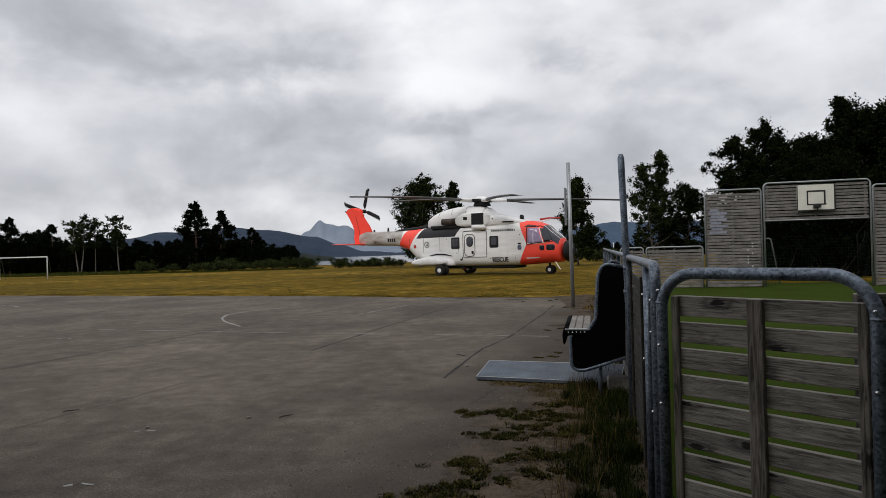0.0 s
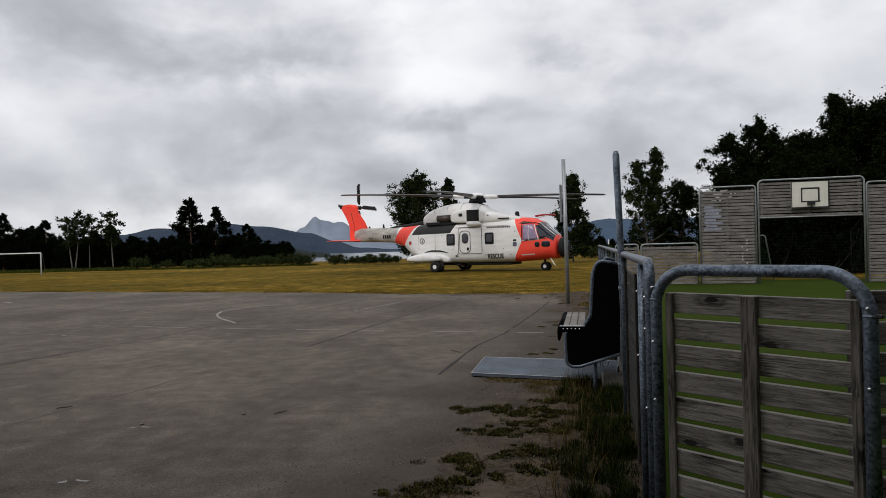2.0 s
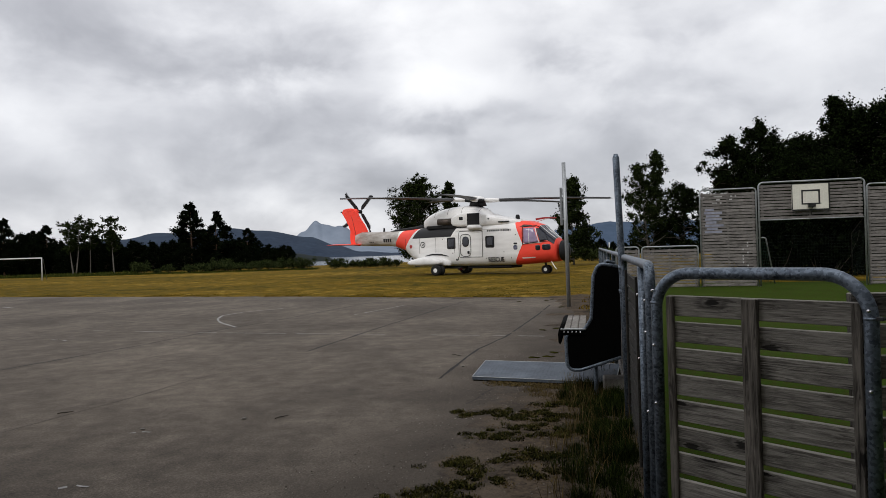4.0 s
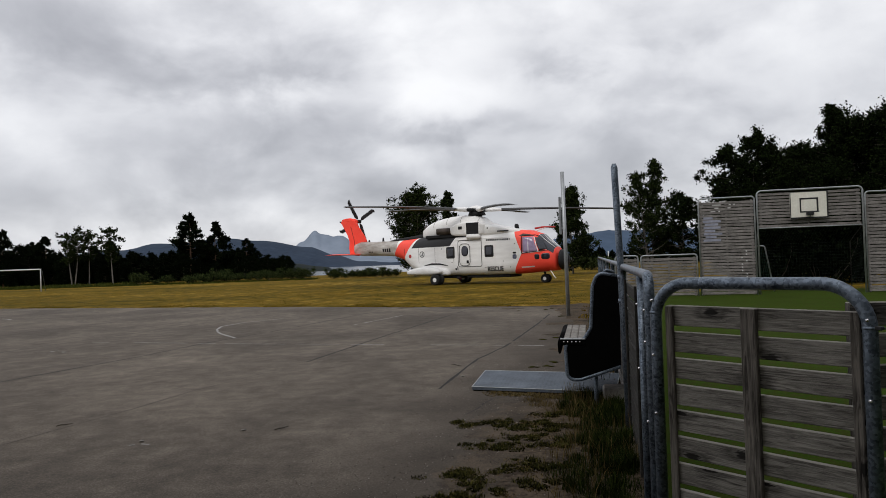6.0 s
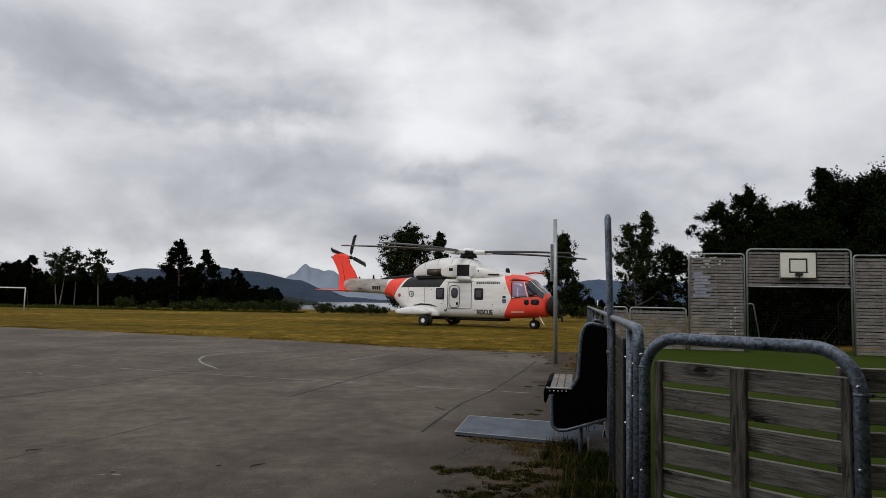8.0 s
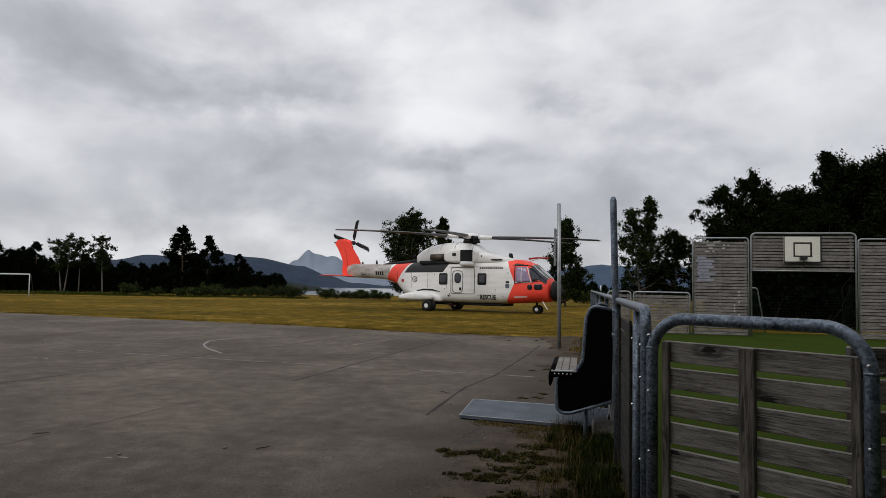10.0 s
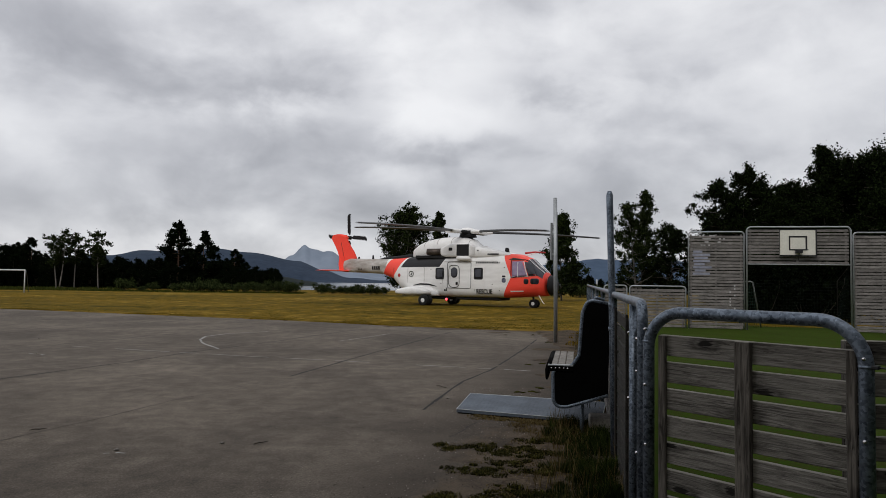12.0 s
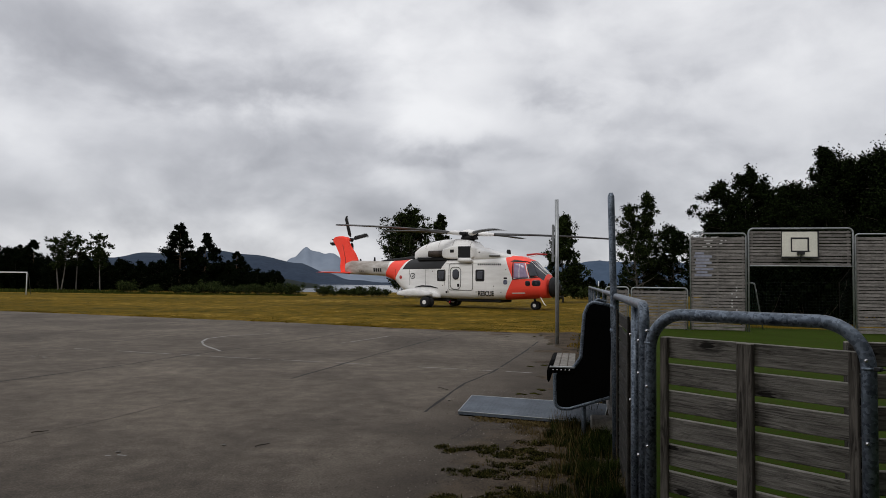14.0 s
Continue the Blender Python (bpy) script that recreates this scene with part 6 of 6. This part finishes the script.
    part("lit_lens", lens, BEACON_GLOW, beacon, "lit side of the turning beacon")
    for x0, x1 in ((-0.6, 1.2), (1.6, 4.9)):
        part("belly_fairing", boxed((x0, -0.9, 0.42), (x1, 0.9, 0.62), 0.06), MATT_BLACK, h, "dark belly fairing")

    # door and windows along the near side, and their match on the far side
    for sgn in (-1, 1):
        dr = part("cabin_door", ridge(rounded(1.25, 3.04, 1.2, 2.96, 0.12), 0.035, 0.01, sgn), MATT_BLACK, h, "dark seam round the sliding door")
        part("hatch_seam", ridge(rounded(1.36, 2.16, 1.26, 2.74, 0.28), 0.04, 0.012, sgn), MATT_BLACK, dr)
        part("oval_window", skin(rounded(1.52, 2.02, 1.9, 2.6, 0.24), 0.02, sgn), GLASS, dr, "dark oval window", True)
        part("door_handle", skin(rounded(1.9, 2.05, 1.42, 1.62, 0.04), 0.03, sgn), MATT_BLACK, dr)
        part("door_rail", ridge(dense([(1.0, 2.99), (4.9, 3.03), (4.9, 3.06), (1.0, 3.02)]), 0.03, 0.012, sgn), PALE, h)
        for x0, x1, z0, z1 in ((0.32, 0.98, 1.78, 2.57), (3.26, 3.92, 1.8, 2.58)):
            w = part("cabin_window", skin(rounded(x0, x1, z0, z1, 0.1), 0.008, sgn), MATT_BLACK, h, "black framed cabin window")
            part("pane", skin(rounded(x0 + 0.1, x1 - 0.1, z0 + 0.1, z1 - 0.1, 0.06), 0.016, sgn), GLASS, w, "", True)
        part("side_window", skin(dense([(5.98, 2.0), (5.98, 3.0), (6.62, 3.02), (6.95, 2.06)]), 0.012, sgn), VIOLET, h, "violet tinted cockpit window", True)
        part("quarter_window", skin(dense([(7.06, 2.1), (6.74, 2.98), (6.98, 2.94), (7.5, 2.17)]), 0.012, sgn), GLASS, h, "dark cockpit window", True)
        part("window_bar", tubed([(x, sgn * (side_y(x, z) + 0.016), z) for x, z in ((6.36, 2.02), (6.35, 2.5), (6.34, 2.96))], 0.022, 6), PALE, h, "pale window bar")
        part("window_bar", tubed([(x, sgn * (side_y(x, z) + 0.016), z) for x, z in ((7.0, 2.04), (6.86, 2.5), (6.68, 3.0))], 0.035, 6), PALE, h, "pale window pillar")
        part("window_bar", tubed([(x, sgn * (side_y(x, z) + 0.012), z) for x, z in ((5.96, 1.98), (6.5, 2.0), (7.0, 2.04), (7.5, 2.12))], 0.025, 6), PALE, h, "pale window sill")
        part("eyebrow_window", skin(dense([(5.72, 3.1), (5.98, 3.24), (6.4, 3.18), (6.72, 3.06), (6.3, 3.08)], 0.1), 0.014, sgn), EXHAUST, h, "brown tinted eyebrow window", True)
        part("drain_mark", skin(rounded(0.98, 1.1, 0.98, 1.12, 0.04), 0.01, sgn), MATT_BLACK, h)
        part("grab_bar", tubed([(x, sgn * (side_y(x, z) + 0.03), z) for x, z in ((1.18, 1.0), (1.18, 1.22))], 0.025, 6), MATT_BLACK, h)
        for x, z in ((-0.05, 2.46), (5.45, 2.6), (4.6, 1.5), (0.75, 1.5), (3.3, 1.1), (5.1, 1.1)):
            part("access_cap", skin([(x + 0.035 * math.cos(a * 0.785), z + 0.035 * math.sin(a * 0.785)) for a in range(8)], 0.008, sgn), EXHAUST, h)
        part("window_frame", ridge(dense([(5.92, 1.96), (5.92, 3.08), (6.7, 3.12), (7.05, 2.98), (7.56, 2.12)]), 0.06, 0.01, sgn), MATT_BLACK, h, "dark cockpit window frame")
        part("chin_window", skin(rounded(6.76, 7.06, 1.55, 1.88, 0.1), 0.012, sgn), GLASS, h, "dark chin window", True)
        part("chin_window", skin(rounded(7.18, 7.7, 1.55, 1.92, 0.12), 0.012, sgn), GLASS, h, "dark chin window", True)
        part("roundel", skin([(-2.82 + 0.13 * math.cos(a * 0.4), 2.03 + 0.13 * math.sin(a * 0.4)) for a in range(16)], 0.01, sgn), RED, h, "small red disc")
        part("emblem", ridge([(-1.7 + 0.19 * math.cos(a * 0.35), 2.13 + 0.19 * math.sin(a * 0.35)) for a in range(18)], 0.05, 0.006, sgn), MATT_BLACK, h, "black ring emblem")
        part("emblem_mark", skin(dense([(-1.78, 2.05), (-1.66, 2.22), (-1.6, 2.18), (-1.68, 2.12), (-1.6, 2.03)], 0.05), 0.008, sgn), MATT_BLACK, h)
        part("crest", skin(rounded(5.28, 5.56, 1.62, 1.92, 0.1), 0.008, sgn), plain("crest_blue", (0.03, 0.04, 0.09), (0.2, 0.2, 0.25), 9.0, 6.0), h, "dark blue crest")
        part("crest_top", skin(rounded(5.3, 5.54, 1.96, 2.08, 0.04), 0.008, sgn), MATT_BLACK, h)
    # lettering and unreadable markings
    cu = bpy.data.curves.new("rescue_lettering", "FONT")
    cu.body, cu.size, cu.extrude, cu.align_x, cu.offset = "RESCUE", 0.43, 0.004, "LEFT", 0.012
    cu.materials.append(MATT_BLACK)
    tx = new("rescue_lettering", cu)
    tx.parent = h
    tx.matrix_basis = pose(3.42, -1.312, 0.87, 103, 0, 0) @ Matrix.Diagonal((0.78, 1.0, 1, 1))
    r = rng(5)
    x = 3.4
    while x < 5.1:
        w = r.uniform(0.05, 0.12)
        part("marking_bar", skin(dense([(x, 2.86), (x, 2.98), (x + w, 2.98), (x + w, 2.86)], 0.1), 0.006), MATT_BLACK, h, "dark lettering bar")
        x += w + 0.05
    for x in (-5.62, -5.42, -5.22, -5.02):
        part("serial_bar", skin(dense([(x, 2.42), (x, 2.68), (x + 0.15, 2.68), (x + 0.15, 2.42)], 0.1), 0.006), MATT_BLACK, h, "black marking bar")
    for x in (-7.0, -6.85, -6.7):
        part("serial_bar", skin(dense([(x, 2.42), (x, 2.5), (x + 0.1, 2.5), (x + 0.1, 2.42)], 0.1), 0.006), EXHAUST, h)
    part("nose_marking", skin(dense([(5.85, 1.02), (5.85, 1.1), (6.7, 1.13), (6.7, 1.05)], 0.1), 0.004), PALE, h, "pale lettering bar")
    for x in (-3.4, -2.0, -0.6, 0.9):
        part("panel_seam", tubed([(x, -side_y(x, z) - 0.002, z) for z in (1.5, 1.8, 2.1, 2.4, 2.6)], 0.01, 4), EXHAUST, h)

    # windscreen across the nose
    bm = bmesh.new()
    rings = []
    for x in (6.9, 7.15, 7.4, 7.65, 7.88):
        ring = [p for p in oval(x, *section(x)[:3], section(x)[3], 60)]
        z0, z1, w, e = section(x)
        keep = [Vector(ring[i]) for i in range(4, 27)]
        c = Vector((x, 0, (z0 + z1) / 2))
        rings.append([c + (p - c) * 1.012 + Vector((0.01, 0, 0.006)) for p in keep])
    loft(bm, rings, close=False, caps=False)
    bmesh.ops.recalc_face_normals(bm, faces=bm.faces)
    ws = part("windscreen", bm, GLASS, h, "dark reflective windscreen", True)
    for y in (-0.5, 0.0, 0.5):
        part("pillar", tubed([(x, y * section(x)[2], section(x)[1] + 0.0 - 0.1 * abs(y)) for x in (6.88, 7.2, 7.5, 7.9)], 0.035, 6), PALE, ws, "", True)
    # rescue hoist beyond the roof and its boom
    part("hoist", tubed([(5.9, 1.0, 3.62), (6.5, 1.2, 3.7), (7.25, 1.3, 3.66)], [0.07, 0.06, 0.05], 10), RED, h, "red rescue hoist arm", True)
    part("hoist_strut", tubed([(5.8, 0.9, 3.4), (6.6, 1.2, 3.64)], 0.03, 8), PALE, h)

    part("rotor_mast", tubed([(2.06, 0, 4.7), (2.06, 0, 4.86), (2.06, 0, 4.98)], [0.62, 0.56, 0.5], 18), MATT_BLACK, h, "black rotor mast", True)
    for i in range(5):
        q = radians(72 * i + 20)
        part("control_rod", tubed([(2.06 + 0.42 * math.cos(q), 0.42 * math.sin(q), 4.72), (2.06 + 0.36 * math.cos(q), 0.36 * math.sin(q), 5.02)], 0.03, 6), MATT_BLACK, h)
    # main rotor: turns on its mast
    bm = bmesh.new()
    tube(bm, [(0, 0, -0.5), (0, 0, -0.2), (0, 0, -0.16), (0, 0, 0.06)], [0.36, 0.42, 0.56, 0.56], 20)
    rotor = part("main_rotor", bm, MATT_BLACK, h, "black rotor hub", True)
    part("hub_cap", tubed([(0, 0, 0.05), (0, 0, 0.12), (0, 0, 0.2), (0, 0, 0.26), (0, 0, 0.28)], [0.5, 0.5, 0.42, 0.24, 0.08], 24), PALE, rotor, "pale domed hub cap", True)
    rotor.matrix_basis = pose(2.06, 0, 5.1)
    blade = None
    for i in range(5):
        a = pose(0, 0, 0, 0, 0, 72 * i)
        if blade is None:
            blade = part("rotor_blade", make_blade_mesh(1.5, 9.45, 0.74, 0.17), [BLADE, YELLOW], rotor, "long dark blade with a yellow tip")
            cuff = part("blade_cuff", loft(bmesh.new(), [oval(x, -t, t, w, 2.4, 14) for x, t, w in ((0.6, 0.1, 0.14), (0.75, 0.15, 0.22), (1.2, 0.145, 0.22), (1.65, 0.11, 0.2), (1.72, 0.08, 0.17))]), PALE, rotor, "pale blade cuff", True)
            root = part("blade_damper", tubed([(0.25, 0.22, -0.03), (0.9, 0.32, -0.03)], 0.11, 8), MATT_BLACK, rotor, "", True)
            kids = (blade, cuff, root)
        else:
            for k in kids:
                o = k.copy()
                scene.collection.objects.link(o)
                o.parent = rotor
                o.matrix_basis = a
    # tail rotor beyond the fin
    bm = tubed([(0, -0.35, 0), (0, 0.12, 0)], [0.12, 0.16], 12)
    tail = part("tail_rotor", bm, MATT_BLACK, h, "black tail rotor hub", True)
    tail.matrix_basis = pose(-8.6, 0.62, 4.9)
    first = None
    for i in range(4):
        if first is None:
            bm = make_blade_mesh(0.22, 1.85, 0.3, 0.06, 0.0, 6, 0.0, 8)
            bmesh.ops.transform(bm, matrix=Matrix.Rotation(radians(90), 4, "X"), verts=bm.verts)
            first = part("tail_blade", bm, [MATT_BLACK, MATT_BLACK], tail, "black tail rotor blade")
        else:
            o = first.copy()
            scene.collection.objects.link(o)
            o.parent = tail
            o.matrix_basis = pose(0, 0, 0, 0, 90 * i, 0)
    tagged(h, "orange and pale grey rescue helicopter standing on the field", "helicopter")
    return h, rotor, tail, beacon


helicopter, main_rotor, tail_rotor, belly_beacon = make_helicopter()


# seconds and the turn of one blade, in degrees
MAIN_TURN = [(0, 21), (0.5, 52), (1, 55), (1.5, 59), (2, 64.5), (2.5, 29), (3, 34), (5.5, 16), (6, 21), (6.5, 28), (7, 33.5), (7.5, 66), (10, 65.5), (10.5, 68),
             (11, 31), (11.5, 36), (12, 38.5), (12.5, 71), (13, 6), (13.5, 15), (14, 19)]
TAIL_TURN = [(0, 68), (0.5, 36), (1, 22), (1.5, 9), (2, -7), (2.5, 50), (3, 37), (5.5, 40), (6, 24), (6.5, 16), (7, 6), (7.5, 68), (10, 70), (10.5, 54),
             (11, 20), (11.5, 7), (12, -5), (12.5, 51), (13, 36), (13.5, 22), (14, 9)]


def turning(marks, step, speed):
    """Every frame's angle: the marks, wound on by whole blade steps at about that speed in degrees a second."""
    wound = [float(marks[0][1])]
    for (t0, a0), (t1, a1) in zip(marks, marks[1:]):
        d = a1 - a0
        wound.append(wound[-1] + d + step * round((speed * (t1 - t0) - d) / step))
    times = [t for t, _ in marks]
    n = round(times[-1] * FPS)
    return [(i / FPS, float(np.interp(i / FPS, times, wound))) for i in range(n + 1)]


def motions():
    tilt = pose(2.06, 0, 5.1, 1.2, 3.0, 0)
    walk(main_rotor, [(t, tilt @ pose(0, 0, 0, 0, 0, a)) for t, a in turning(MAIN_TURN, 72, 1260)])
    hub = pose(-8.6, 0.62, 4.9)
    walk(tail_rotor, [(t, hub @ pose(0, 0, 0, 0, -a, 0)) for t, a in turning(TAIL_TURN, 90, 1800)])

    # the beacon's lit side sweeps past at these moments and rests turned away between them
    rows, turn = [(0.0, 180.0)], 180.0
    for t in (2.5, 6.5, 10.5, 12.0):
        rows += [(t - 0.3, turn)] + [(t - 0.3 + 0.1 * i, turn + 60.0 * i) for i in range(1, 7)]
        turn += 360.0
    rows.append((14.0, turn))
    walk(belly_beacon, [(t, BEACON @ pose(0, 0, 0, 0, 0, a)) for t, a in rows])


motions()
